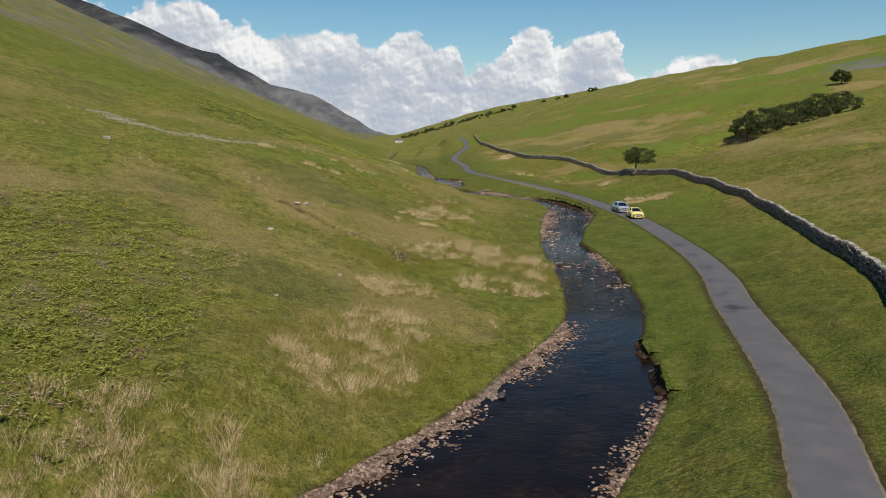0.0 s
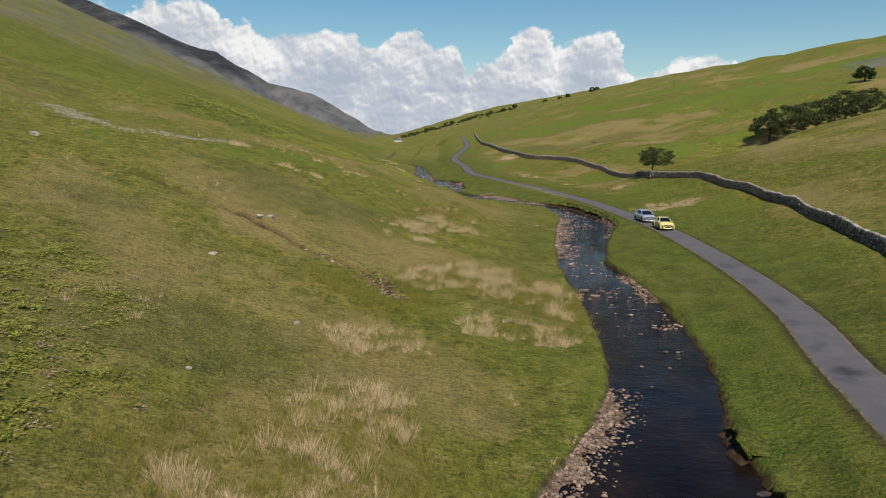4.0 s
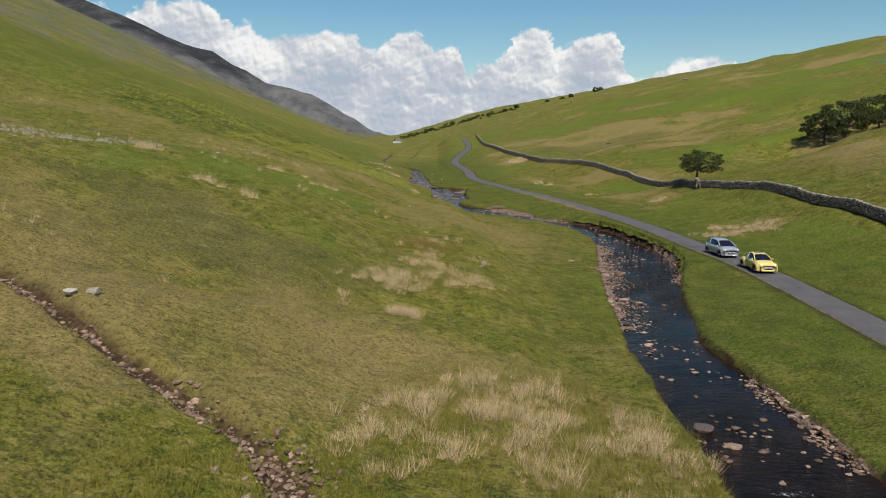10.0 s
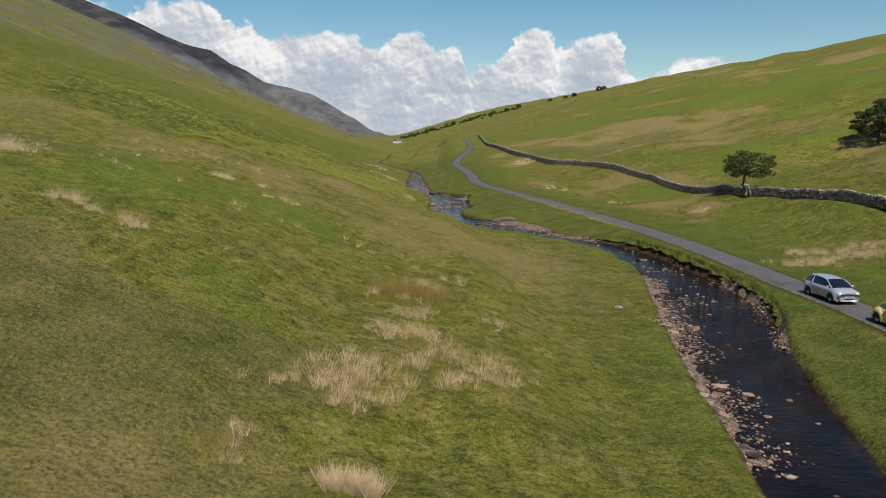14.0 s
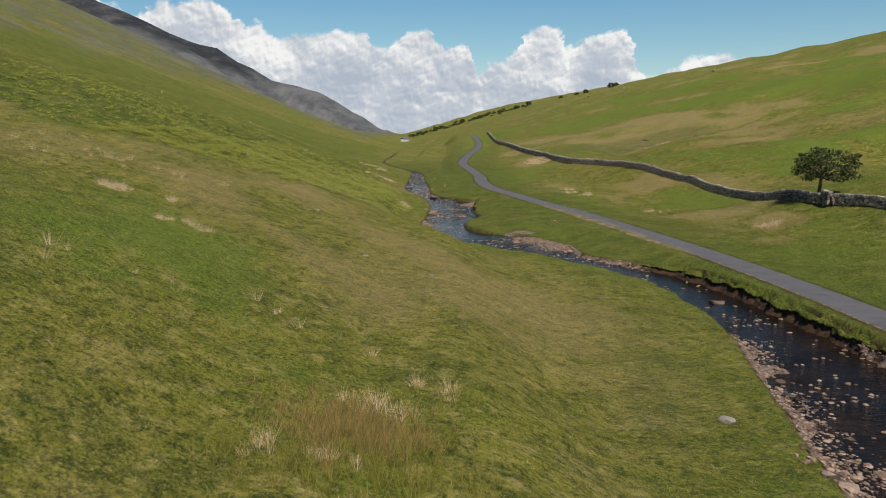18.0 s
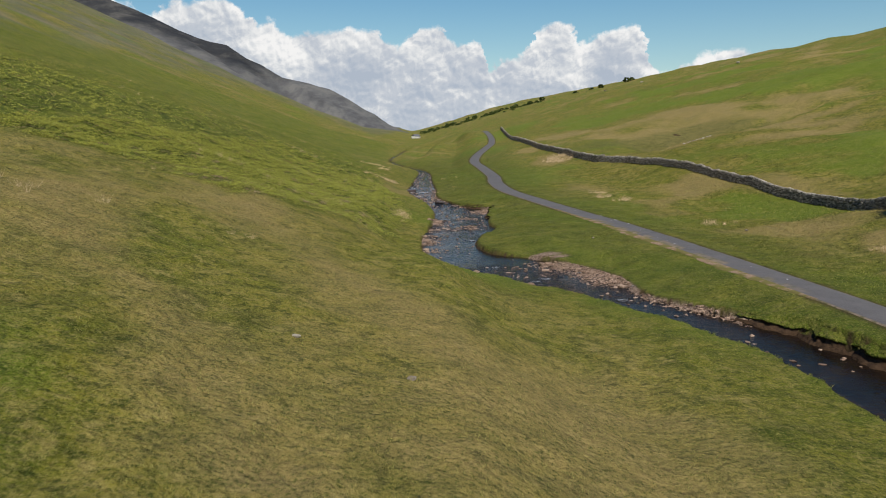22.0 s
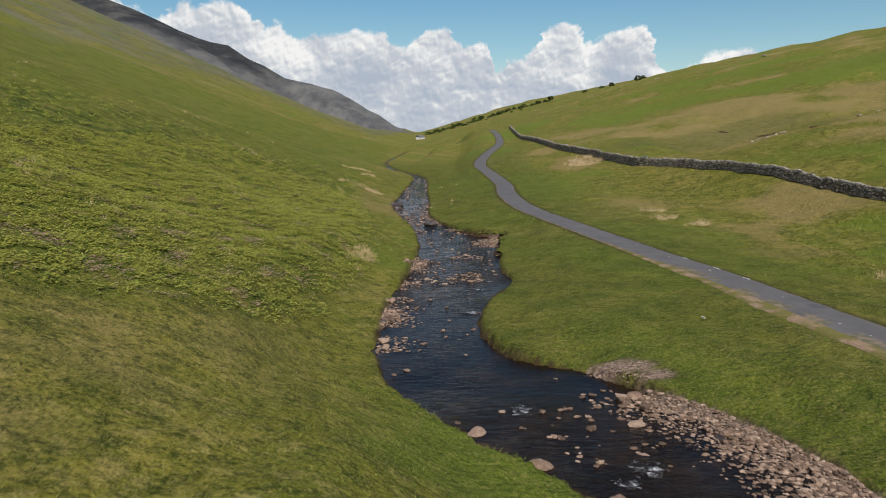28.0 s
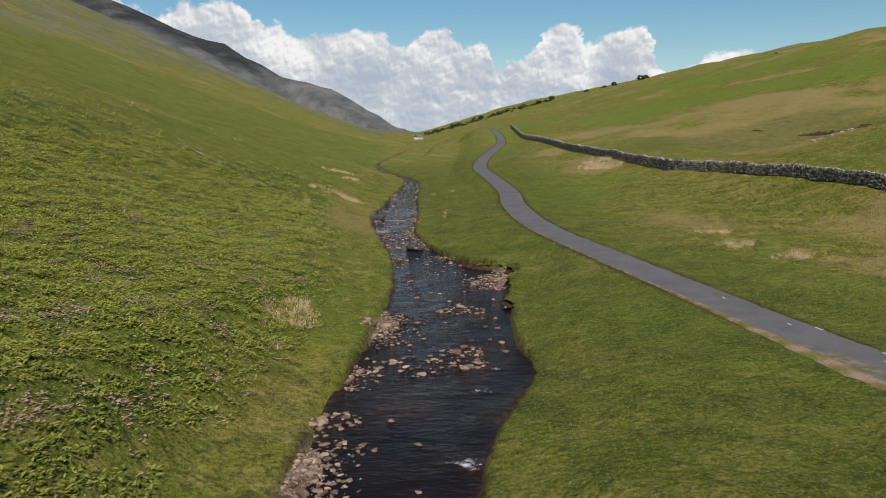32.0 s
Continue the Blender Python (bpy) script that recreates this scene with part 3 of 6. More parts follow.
def hillside(x, y):
    """The land without river and road."""
    d = x - axis_x(y)
    # far slopes, from the valley's axis
    far_left = curve(-d, [-50, 0, 40, 120, 250, 500, 800, 1100, 1600], [0, 0, 9, 38, 95, 212, 345, 420, 430])
    far_left = far_left * (1 - 0.5 * smooth(980, 1400, y) * smooth(10, 120, -d))
    far_right = curve(d, [-50, 0, 30, 100, 200, 330, 430, 600, 1500], [0, 0, 6, 25, 53, 87, 106, 108, 60])
    far = water_z(y) + 1 + np.where(d < 0, far_left, far_right)
    xl = np.clip(x, -60, 12)
    left = hill(xl, np.clip(y, -12, 300), LX, LEFT)
    o = np.maximum(-60 - x, 0)
    left = left + 0.33 * o + 0.1 * o * np.minimum(o / 250, 1) - 0.0001 * np.maximum(o - 700, 0) ** 2
    right = hill(np.clip(x, -2, 130), np.clip(y, -12, 472), RX, RIGHT)
    o = np.maximum(x - 130, 0)
    right = right + 0.27 * np.minimum(o, 130) + 0.15 * np.clip(o - 130, 0, 120) - 0.05 * np.maximum(o - 250, 0)
    mix = smooth(-4, 4, x - axis_x(np.minimum(y, 320)) + 4)
    near = left * (1 - mix) + right * mix
    k = np.where(d < 0, smooth(250, 420, y), smooth(420, 620, y))
    z = near * (1 - k) + far * k
    z = z - 8.2 * smooth(110, 235, x) * (1 - 0.45 * smooth(700, 1000, y))
    fell = np.where((y > 1000) & (x < -60), fell_crest(x, np.maximum(y, 900))[0], -999)
    z = np.where(fell > z, fell, z)
    # a brow across the western pasture, with a dip behind it
    s = y - np.interp(x, [-22, -12, -8.5, -3, 3, 9], [66, 70.6, 73.2, 75.4, 77.6, 79])
    z = z + (0.32 * np.exp(-((s + 1.5) / 3.2) ** 2) - 0.42 * np.exp(-((s - 4.0) / 3.4) ** 2)) * smooth(-24, -16, x) * (1 - smooth(3, 8, x))
    # the bench that the field wall follows
    wx = np.interp(y, [p[1] for p in WALL_PLAN], [p[0] for p in WALL_PLAN])
    lift = np.interp(y, [p[0] for p in WALL_LIFT], [p[1] for p in WALL_LIFT])
    z = z + lift * (smooth(-9, 0, x - wx) * (1 - smooth(4, 55, x - wx))) * (1 - smooth(440, 520, y))
    # a spur with a hollow behind it, and a second hollow where the trees stand
    s = y - np.interp(x, [36, 53, 68, 80, 110], [250, 247.5, 252, 256, 258]) - 2 * waves(x, y, 22, 13)
    z = z - (6.0 * smooth(0, 13, s) * (1 - smooth(18, 90, s)) - 0.7 * smooth(-16, 0, s) * (1 - smooth(0, 9, s))) * smooth(36, 52, x) * (1 - smooth(110, 150, x))
    s = y - np.interp(x, [62, 85, 107, 130], [193, 198, 207, 215])
    z = z - np.interp(x, [62, 84, 104, 125], [2.2, 3.2, 6.0, 6.0]) * np.exp(-(s / 14) ** 2) * smooth(56, 76, x) * (1 - smooth(120, 160, x))
    return z + (1.1 * waves(x, y, 38, 14) + 0.45 * waves(x, y, 15, 15)) * smooth(52, 75, x) * (1 - smooth(600, 800, y))


def fell_crest(x, y):
    """Height of the far fell: a crest with steep scree below it."""
    best, top, side = np.full(x.shape, 1e9), np.zeros(x.shape), np.zeros(x.shape, bool)
    for (x0, y0, z0), (x1, y1, z1) in zip(FELL_CREST[:-1], FELL_CREST[1:]):
        lx, ly = x1 - x0, y1 - y0
        t = np.clip(((x - x0) * lx + (y - y0) * ly) / (lx * lx + ly * ly), 0, 1)
        d = np.hypot(x - x0 - t * lx, y - y0 - t * ly)
        near = d < best
        best, top, side = np.where(near, d, best), np.where(near, z0 + t * (z1 - z0), top), np.where(near, (x - x0) * ly - (y - y0) * lx > 0, side)
    slope = np.where(side, 0.4 * best + 0.1 * best * smooth(0, 60, best), 0.3 * best)
    return top - slope - 2.0 * (1 - np.exp(-np.abs(best) / 20)), best


def in_river(x, y):
    return (x > np.interp(y, LEFT_LINE[:, 1], LEFT_LINE[:, 0])) & (x < np.interp(y, RIGHT_LINE[:, 1], RIGHT_LINE[:, 0])) & (y < 590)


def shingle_at(x, y, dl, dr):
    """Where bars of shingle rise out of the water."""
    m = np.zeros(x.shape)
    for side, y0, y1, inset, half, n, k in BARS:
        if k < 300 or y0 > 204:
            continue
        d = dl if side == "L" else dr
        m = np.maximum(m, smooth(y0 - 1, y0 + 1.5, y) * (1 - smooth(y1 - 1.5, y1 + 1, y)) * (1 - smooth(inset - 0.2 * half, inset + 0.7 * half, d + 0.5 * waves(x, y, 3.5, 17) + 0.25 * waves(x, y, 1.4, 18))))
    return m


def ground_z(x, y):
    """Height of the land at (x, y): arrays of one shape."""
    x, y = np.asarray(x, float).ravel(), np.asarray(y, float).ravel()
    z = hillside(x, y)
    r = np.hypot(x - 5, y - 100)
    z = z + 0.28 * waves(x, y, 24, 2) * smooth(14, 30, np.abs(x - 14)) + 0.15 * waves(x, y, 9, 3) + 0.09 * waves(x, y, 3.5, 4) * (r < 300) + np.minimum(r / 400, 3) * np.where((x < -60) & (y > 1050), 0.25, 1.1) * waves(x, y, 70, 5) * smooth(120, 400, r)
    zone = (np.abs(x - 10) < 90) & (y < 600)
    X, Y, Z = x[zone], y[zone], z[zone]
    dl, _ = away(X, Y, LEFT_LINE)
    dr, _ = away(X, Y, RIGHT_LINE)
    w = water_z(Y)
    inside = in_river(X, Y)
    left = dl < dr
    d = np.minimum(dl, dr) + 0.22 * waves(X, Y, 2.4, 8) + 0.16 * waves(X, Y, 6.5, 16)
    # low banks beside the water
    top = w + np.where(left, 0.42, 0.4 + 0.5 * smooth(98, 106, Y) * (1 - smooth(138, 146, Y)) + 0.4 * smooth(194, 199, Y) * (1 - smooth(206, 210, Y))) + 0.12 * waves(X, Y, 6, 9)
    Z = top + (Z - top) * smooth(0, np.where(left, 7, 5), d)
    # road on its bench
    dd, at = away(X, Y, ROAD_LINE)
    road = np.interp(at, ROAD_Y, ROAD_Z)
    Z = road - 0.06 + (Z - road) * smooth(1.4, 5.0 + 9 * smooth(290, 380, Y), dd)
    # dry gully
    dg, _ = away(X, Y, np.array(GULLY, float))
    Z = Z - 0.62 * (1 - smooth(0.2, 0.85 + 0.15 * waves(X, Y, 3, 12), dg))
    # bed of the river, with its bars of shingle
    bed = w - 0.28 + 0.1 * waves(X, Y, 3, 10) + 0.33 * shingle_at(X, Y, dl, dr)
    Z = np.where(inside, bed + (Z - bed) * (1 - smooth(0, 0.4, d)) * 0.45, bed + (Z - bed) * (0.45 + 0.55 * smooth(0, np.where(left, 0.4, 0.22), d)))
    z[zone] = Z
    return z


# ---- mesh helpers ----
def mesh(name, verts, faces, mat=None, flat_shade=False, masks=None):
    """A mesh from arrays of vertices and faces with one count of corners."""
    verts, faces = np.asarray(verts, np.float32), np.asarray(faces, np.int32)
    me = bpy.data.meshes.new(name)
    me.vertices.add(len(verts))
    me.vertices.foreach_set("co", verts.ravel())
    n, k = faces.shape
    me.loops.add(n * k)
    me.loops.foreach_set("vertex_index", faces.ravel())
    me.polygons.add(n)
    me.polygons.foreach_set("loop_start", np.arange(0, n * k, k, dtype=np.int32))
    me.polygons.foreach_set("loop_total", np.full(n, k, np.int32))
    me.polygons.foreach_set("use_smooth", np.full(n, not flat_shade))
    for key, values in (masks or {}).items():
        a = me.attributes.new(key, "FLOAT", "POINT")
        a.data.foreach_set("value", np.asarray(values, np.float32))
    me.update()
    if mat:
        me.materials.append(mat)
    return me


def part(name, me, parent=None, label="", at=None):
    ob = new(name, me)
    if parent is not None:
        ob.parent = parent
    if at is not None:
        ob.matrix_basis = at
    if label:
        tagged(ob, label)
    return ob


def thing(name, label, category, at=(0, 0, 0), turn=0.0, group="", kind=""):
    ob = new(name)
    ob.location, ob.rotation_euler = at, (0, 0, turn)
    ob.empty_display_size = 0.2
    return tagged(ob, label, category, group, kind)


def from_bm(name, bm, mat, flat_shade=False):
    me = bpy.data.meshes.new(name)
    for f in bm.faces:
        f.smooth = not flat_shade
    bm.to_mesh(me)
    bm.free()
    me.materials.append(mat)
    return me


def gz(x, y):
    return float(ground_z([x], [y])[0])


# ---- ground ----
def graded(lo, hi, fine_lo, fine_hi, step, grow):
    mid = list(np.arange(fine_lo, fine_hi, step))
    a, s = [fine_lo], step
    while a[-1] > lo:
        s *= grow
        a.append(a[-1] - s)
    b, s = [mid[-1]], step
    while b[-1] < hi:
        s *= grow
        b.append(b[-1] + s)
    return np.array(a[:0:-1] + mid + b[1:])


# clumps of dry grass: place and half-widths
STRAW_LOW = [(1.5, 66.5, 2.2, 1.4), (-1.5, 62.3, 1.6, 1.2), (7.5, 67.5, 1.6, 1.6), (3.6, 64.6, 1.4, 1.0), (-1.5, 86.2, 2.6, 1.8), (-5.4, 79.4, 0.9, 1.0), (-3.6, 84, 1.6, 1.2), (2, 88.6, 2.2, 1.6), (-0.6, 92, 1.8, 1.0), (3.6, 96.6, 0.9, 0.6), (-0.6, 95.5, 1.2, 0.7), (3, 67.8, 3.2, 2.4), (5, 70.6, 1.6, 1.2), (6.6, 66.6, 2.4, 1.6), (9.3, 64.4, 0.9, 1.2), (0, 64.5, 2.2, 2), (5, 62.5, 2, 1.2), (4.5, 54, 3.4, 2), (8, 60.2, 0.9, 1.8), (-3.5, 48, 2.2, 2.2), (-4.5, 33, 3, 3), (-8.5, 23, 3.5, 2), (-12, 20.5, 3, 2.5), (-3, 39, 2, 3), (-14.6, 94.2, 1.0, 0.7), (-18.3, 95.6, 1.0, 0.6), (-16.4, 95.2, 0.5, 0.4)]
STRAW_HIGH = [(-26, 104.6, 1.5, 0.7), (-2.4, 98.6, 0.8, 0.7), (1.2, 103.9, 0.6, 0.5), (2, 102.8, 0.6, 0.5), (-0.3, 102, 1.1, 0.6), (-1, 98.3, 0.7, 0.5), (-17.5, 126, 1.6, 0.7), (-12.7, 119, 1.4, 0.7), (-19.3, 125.4, 1.0, 0.6), (34.5, 121, 4, 3), (29.6, 177, 1.7, 0.8), (35.7, 156, 1.3, 1), (-5.5, 186.5, 0.7, 3), (22.4, 205.5, 1.2, 0.9), (22.8, 212.5, 1.2, 0.9), (24.2, 200.8, 1.0, 0.7), (-15.4, 250.5, 3.2, 1.4), (-21.5, 287, 3.6, 1.2), (-17, 276, 2, 0.8), (24.5, 271, 3, 7)]
# a chain of bleached grass along the brow of the western slope
BLEACHED = [(-57, 114), (-53.5, 112.5), (-50.4, 110.6), (-45, 102), (-40.2, 95.9), (-37.5, 93), (-35.2, 92.5), (-33, 96), (-31.6, 100.5), (-30.2, 106), (-26, 107.6)]
STRAW = STRAW_LOW + STRAW_HIGH


def blobs(x, y, spots, edge=0.5):
    m = np.zeros(x.shape)
    wob = 0.45 * waves(x, y, 2.6, 21)
    for cx, cy, rx, ry in spots:
        m = np.maximum(m, 1 - smooth(1 - edge, 1 + edge, np.hypot((x - cx) / rx, (y - cy) / ry) + wob * 0.6))
    return m


def bracken_at(x, y):
    """Where the ferns grow on the western slope, and a smaller patch near the start."""
    lower = smooth(0, 3, -3.6 - 0.16 * np.maximum(y - 185, 0) - x + 1.2 * waves(x, y, 9, 31))
    from_y = np.interp(x, [-160, -90, -66, -35, -22, -14, -8, -4], [150, 146, 158, 146, 154, 150, 156, 168])
    near = smooth(0, 4, y - from_y - 1.5 * waves(x, y, 8, 32))
    upper = 1 - smooth(-8, 10, -x - np.interp(y, [140, 200, 222, 246, 256, 268], [62, 58, 46, 36, 28, 8]) + 5 * waves(x, y, 26, 33))
    gaps = 1 - 0.35 * smooth(0.25, 0.6, waves(x, y, 7, 34))
    m = lower * near * upper * np.where(y < 230, gaps, 1)
    patch = blobs(x, y, [(-23, 42, 8, 7), (-18, 35, 6, 6), (-15, 27, 4, 7), (-25, 30, 8, 8)], 0.7) * (0.45 + 0.55 * smooth(-0.3, 0.5, waves(x, y, 4, 35)))
    return np.maximum(m, 0.9 * patch)


def sward_at(x, y):
    """Smooth bright grass on the western slope, above the ferns."""
    lower = smooth(0, 6, -6 - 0.1 * np.maximum(y - 185, 0) - x + 2 * waves(x, y, 14, 36))
    from_y = np.interp(x, [-160, -90, -66, -35, -22, -14, -8, -4], [150, 146, 158, 146, 154, 150, 156, 168])
    upper = 1 - smooth(-22, 18, -x - np.interp(y, [140, 250, 361, 450, 520, 570, 640], [125, 170, 208, 208, 180, 120, 40]) + 14 * waves(x, y * 0.4, 40, 37))
    return lower * smooth(0, 5, y - from_y - 2 * waves(x, y, 12, 38)) * upper * (0.85 + 0.15 * waves(x, y * 0.3, 16, 39))


def patches(x, y, spots):
    m = np.zeros(x.shape)
    wob = 0.3 * waves(x, y, 30, 74) + 0.16 * waves(x, y, 9, 75)
    for cx, cy, rx, ry in spots:
        m = np.maximum(m, 1 - smooth(0.7, 1.25, np.hypot((x - cx) / rx, (y - cy) / ry) + wob))
    return m


DRY_EAST = [(68, 316, 34, 24), (36, 346, 9, 16), (88, 308, 18, 10), (172, 440, 20, 12), (217, 437, 30, 18), (221, 736, 60, 30), (54, 247, 12, 3), (72, 249, 14, 3), (92, 256, 14, 4), (78, 160, 16, 10), (60, 232, 10, 5), (30, 195, 5, 7), (36, 170, 7, 4), (27, 187, 4, 4), (37, 207, 5, 8), (34, 120, 4, 4), (31, 98, 3, 4), (37, 157, 3, 4), (32, 148, 2, 2), (150, 240, 24, 14), (23, 276, 4, 12), (22, 318, 4, 10), (150, 470, 40, 10)]
DRY_WEST = [(-6, 67, 11, 5.5), (4, 71, 6, 4), (4, 60, 7, 8), (-1, 47, 5, 7), (-5, 36, 4, 5)]
GREEN = [(28, 450, 9, 34), (52, 392, 14, 34), (77, 373, 20, 16), (98, 352, 13, 12), (115, 322, 12, 14), (132, 330, 20, 50), (190, 395, 44, 22), (107, 441, 24, 26), (86, 343, 5, 3), (100, 333, 6, 3), (120, 455, 36, 24), (82, 211, 10, 6), (56, 205, 12, 10), (190, 360, 30, 20), (170, 520, 50, 30), (34, 110, 10, 12), (38, 186, 8, 12), (101, 226, 12, 8), (40, 262, 10, 6)]
# slopes and hollows painted darker for their shade, and some duller western turf
DULL_SHADE = [(50, 294, 18, 9), (72, 289, 10, 6), (40, 282, 8, 6), (66, 300, 16, 7), (-76, 150, 9, 5), (-70, 140, 6, 4), (-23, 62, 4, 3), (-21, 88, 7, 3), (-12, 42, 6, 4), (-34, 118, 8, 3), (-13, 83, 7, 5), (-7, 85, 5, 4), (-24, 110, 7, 2.5)]


def tone_at(x, y):
    """From 0, lush green, to 1, dry and tawny."""
    v = 0.62 * waves(x, y * 0.45, 34, 71) + 0.4 * waves(x, y * 0.7, 12, 72) + 0.2 * waves(x, y, 4, 73)
    west = (x < np.interp(y, LEFT_LINE[:, 1], LEFT_LINE[:, 0])) * (y < 600)
    v = v + west * np.interp(y, [0, 60, 100, 150, 190, 300], [0.05, 0.08, 0.05, 0.0, 0.05, 0.1])
    v = v - 0.35 * (1 - smooth(4, 16, away(x, y, ROAD_LINE[::3])[0])) - 0.05 * west * (1 - smooth(1, 5, np.interp(y, LEFT_LINE[:, 1], LEFT_LINE[:, 0]) - x))
    v = v * (1 + 0.4 * smooth(44, 60, x)) + 1.0 * patches(x, y, DRY_EAST) + 0.6 * patches(x, y, DRY_WEST) - 1.1 * patches(x, y, GREEN)
    return np.clip(0.5 + 0.42 * v, 0, 1)


def lushness(x, y):
    """Deep green turf: between river and road, along the road and beside the water."""
    dl = away(x, y, LEFT_LINE[::3])[0]
    dd = away(x, y, ROAD_LINE[::2])[0]
    east = x > np.interp(y, RIGHT_LINE[:, 1], RIGHT_LINE[:, 0]) - 1
    strip = x < np.interp(y, ROAD_LINE[:, 1], ROAD_LINE[:, 0])
    beside = np.interp(y, [0, 60, 85, 150, 175, 300], [0.3, 0.3, 0.5, 0.45, 0.12, 0.2]) * (1 - smooth(1.5, 11, dl + 1.5 * waves(x, y, 7, 76)))
    return np.clip(np.where(east, np.where(strip, 0.95, 0.95 * (1 - smooth(3, 14, dd))), beside) * (0.9 + 0.3 * waves(x, y, 5, 77)), 0, 1) * (x < 80)


def build_ground():
    xs = graded(-3200, 3200, -15, 29, 0.28, 1.045)
    ys = graded(-400, 4600, 17, 212, 0.34, 1.03)
    X, Y = np.meshgrid(xs, ys)
    x, y = X.ravel(), Y.ravel()
    z = ground_z(x, y)
    nx, ny = len(xs), len(ys)
    i = np.arange(nx * ny).reshape(ny, nx)
    f = np.stack([i[:-1, :-1].ravel(), i[:-1, 1:].ravel(), i[1:, 1:].ravel(), i[1:, :-1].ravel()], 1)
    dl, _ = away(x, y, LEFT_LINE[::2])
    dr, _ = away(x, y, RIGHT_LINE[::2])
    dg, _ = away(x, y, np.array(GULLY, float))
    bank = np.minimum(dl, dr)
    wet = in_river(x, y)
    earth = np.where(wet, 1, (1 - smooth(0.0, 0.22, bank)) * (y < 590))
    earth = np.maximum(earth, 0.9 * (1 - smooth(0.2, 0.75 + 0.25 * waves(x, y, 2, 44), dg)))
    spit = blobs(x, y, [(9.3, 162.9, 1.5, 0.7), (8.2, 163.2, 0.8, 0.4), (10.6, 161.8, 0.8, 0.6)], 0.3)
    earth = np.maximum(earth, spit)
    dd, _ = away(x, y, ROAD_LINE)
    earth = np.maximum(earth, 0.7 * (1 - smooth(1.5, 2.0 + 0.25 * waves(x, y, 2, 40), dd)))
    lush = lushness(x, y) * (1 - smooth(300, 420, y))
    crest, below = fell_crest(x, np.maximum(y, 900))
    far = ((crest > z - 7) & (y > 1050) & (x < -60)).astype(float)
    fell = np.maximum(far, 0.35 * smooth(700, 960, y + 60 * waves(x, y, 120, 41) + 40 * waves(x, y, 30, 45)) * (x < axis_x(y) - 35))
    # dark heath under the crest, with the ravine's shade painted in
    heath = far * (1 - smooth(70, 190, below + 22 * waves(x, y, 50, 46))) * smooth(370, 440, -x + 20 * waves(x, y, 60, 47))
    fell = np.maximum(fell, blobs(x, y, [(196, 335, 14, 18), (215, 372, 16, 16)], 0.5))
    fell = np.maximum(fell, 0.5 * smooth(70, 150, axis_x(y) - x - 60 + 12 * waves(x, y, 60, 42)) * smooth(0.0, 0.5, waves(x, y, 45, 43) + 0.3))
    me = mesh("ground", np.stack([x, y, z], 1), f, M["land"], masks={"straw": 0.2 * blobs(x, y, STRAW, 0.8), "bracken": bracken_at(x, y), "sward": np.clip(sward_at(x, y), 0, 1) * (1 - bracken_at(x, y)), "dull": 0.7 * patches(x, y, DULL_SHADE), "shingle": np.maximum(wet * shingle_at(x, y, dl, dr), spit), "fell": fell, "heath": heath, "earth": earth, "lush": lush, "tone": tone_at(x, y)})
    tagged(new("ground", me), "rolling sheep pasture in a steep grassy valley", "hillside", kind="structure")


build_ground()


# ---- road ----
def ribbon(line, offsets, lift, heights):
    """Strips along a line: columns at the offsets across it."""
    t = np.gradient(line, axis=0)
    t /= np.hypot(*t.T)[:, None]
    n = np.stack([t[:, 1], -t[:, 0]], 1)
    P = line[:, None, :] + n[:, None, :] * np.asarray(offsets)[None, :, None]
    Z = heights[:, None] + np.asarray(lift)[None, :]
    k, m = len(line), len(offsets)
    i = np.arange(k * m).reshape(k, m)
    f = np.stack([i[:-1, :-1].ravel(), i[:-1, 1:].ravel(), i[1:, 1:].ravel(), i[1:, :-1].ravel()], 1)
    return np.concatenate([P.reshape(-1, 2), Z.reshape(-1, 1)], 1), f


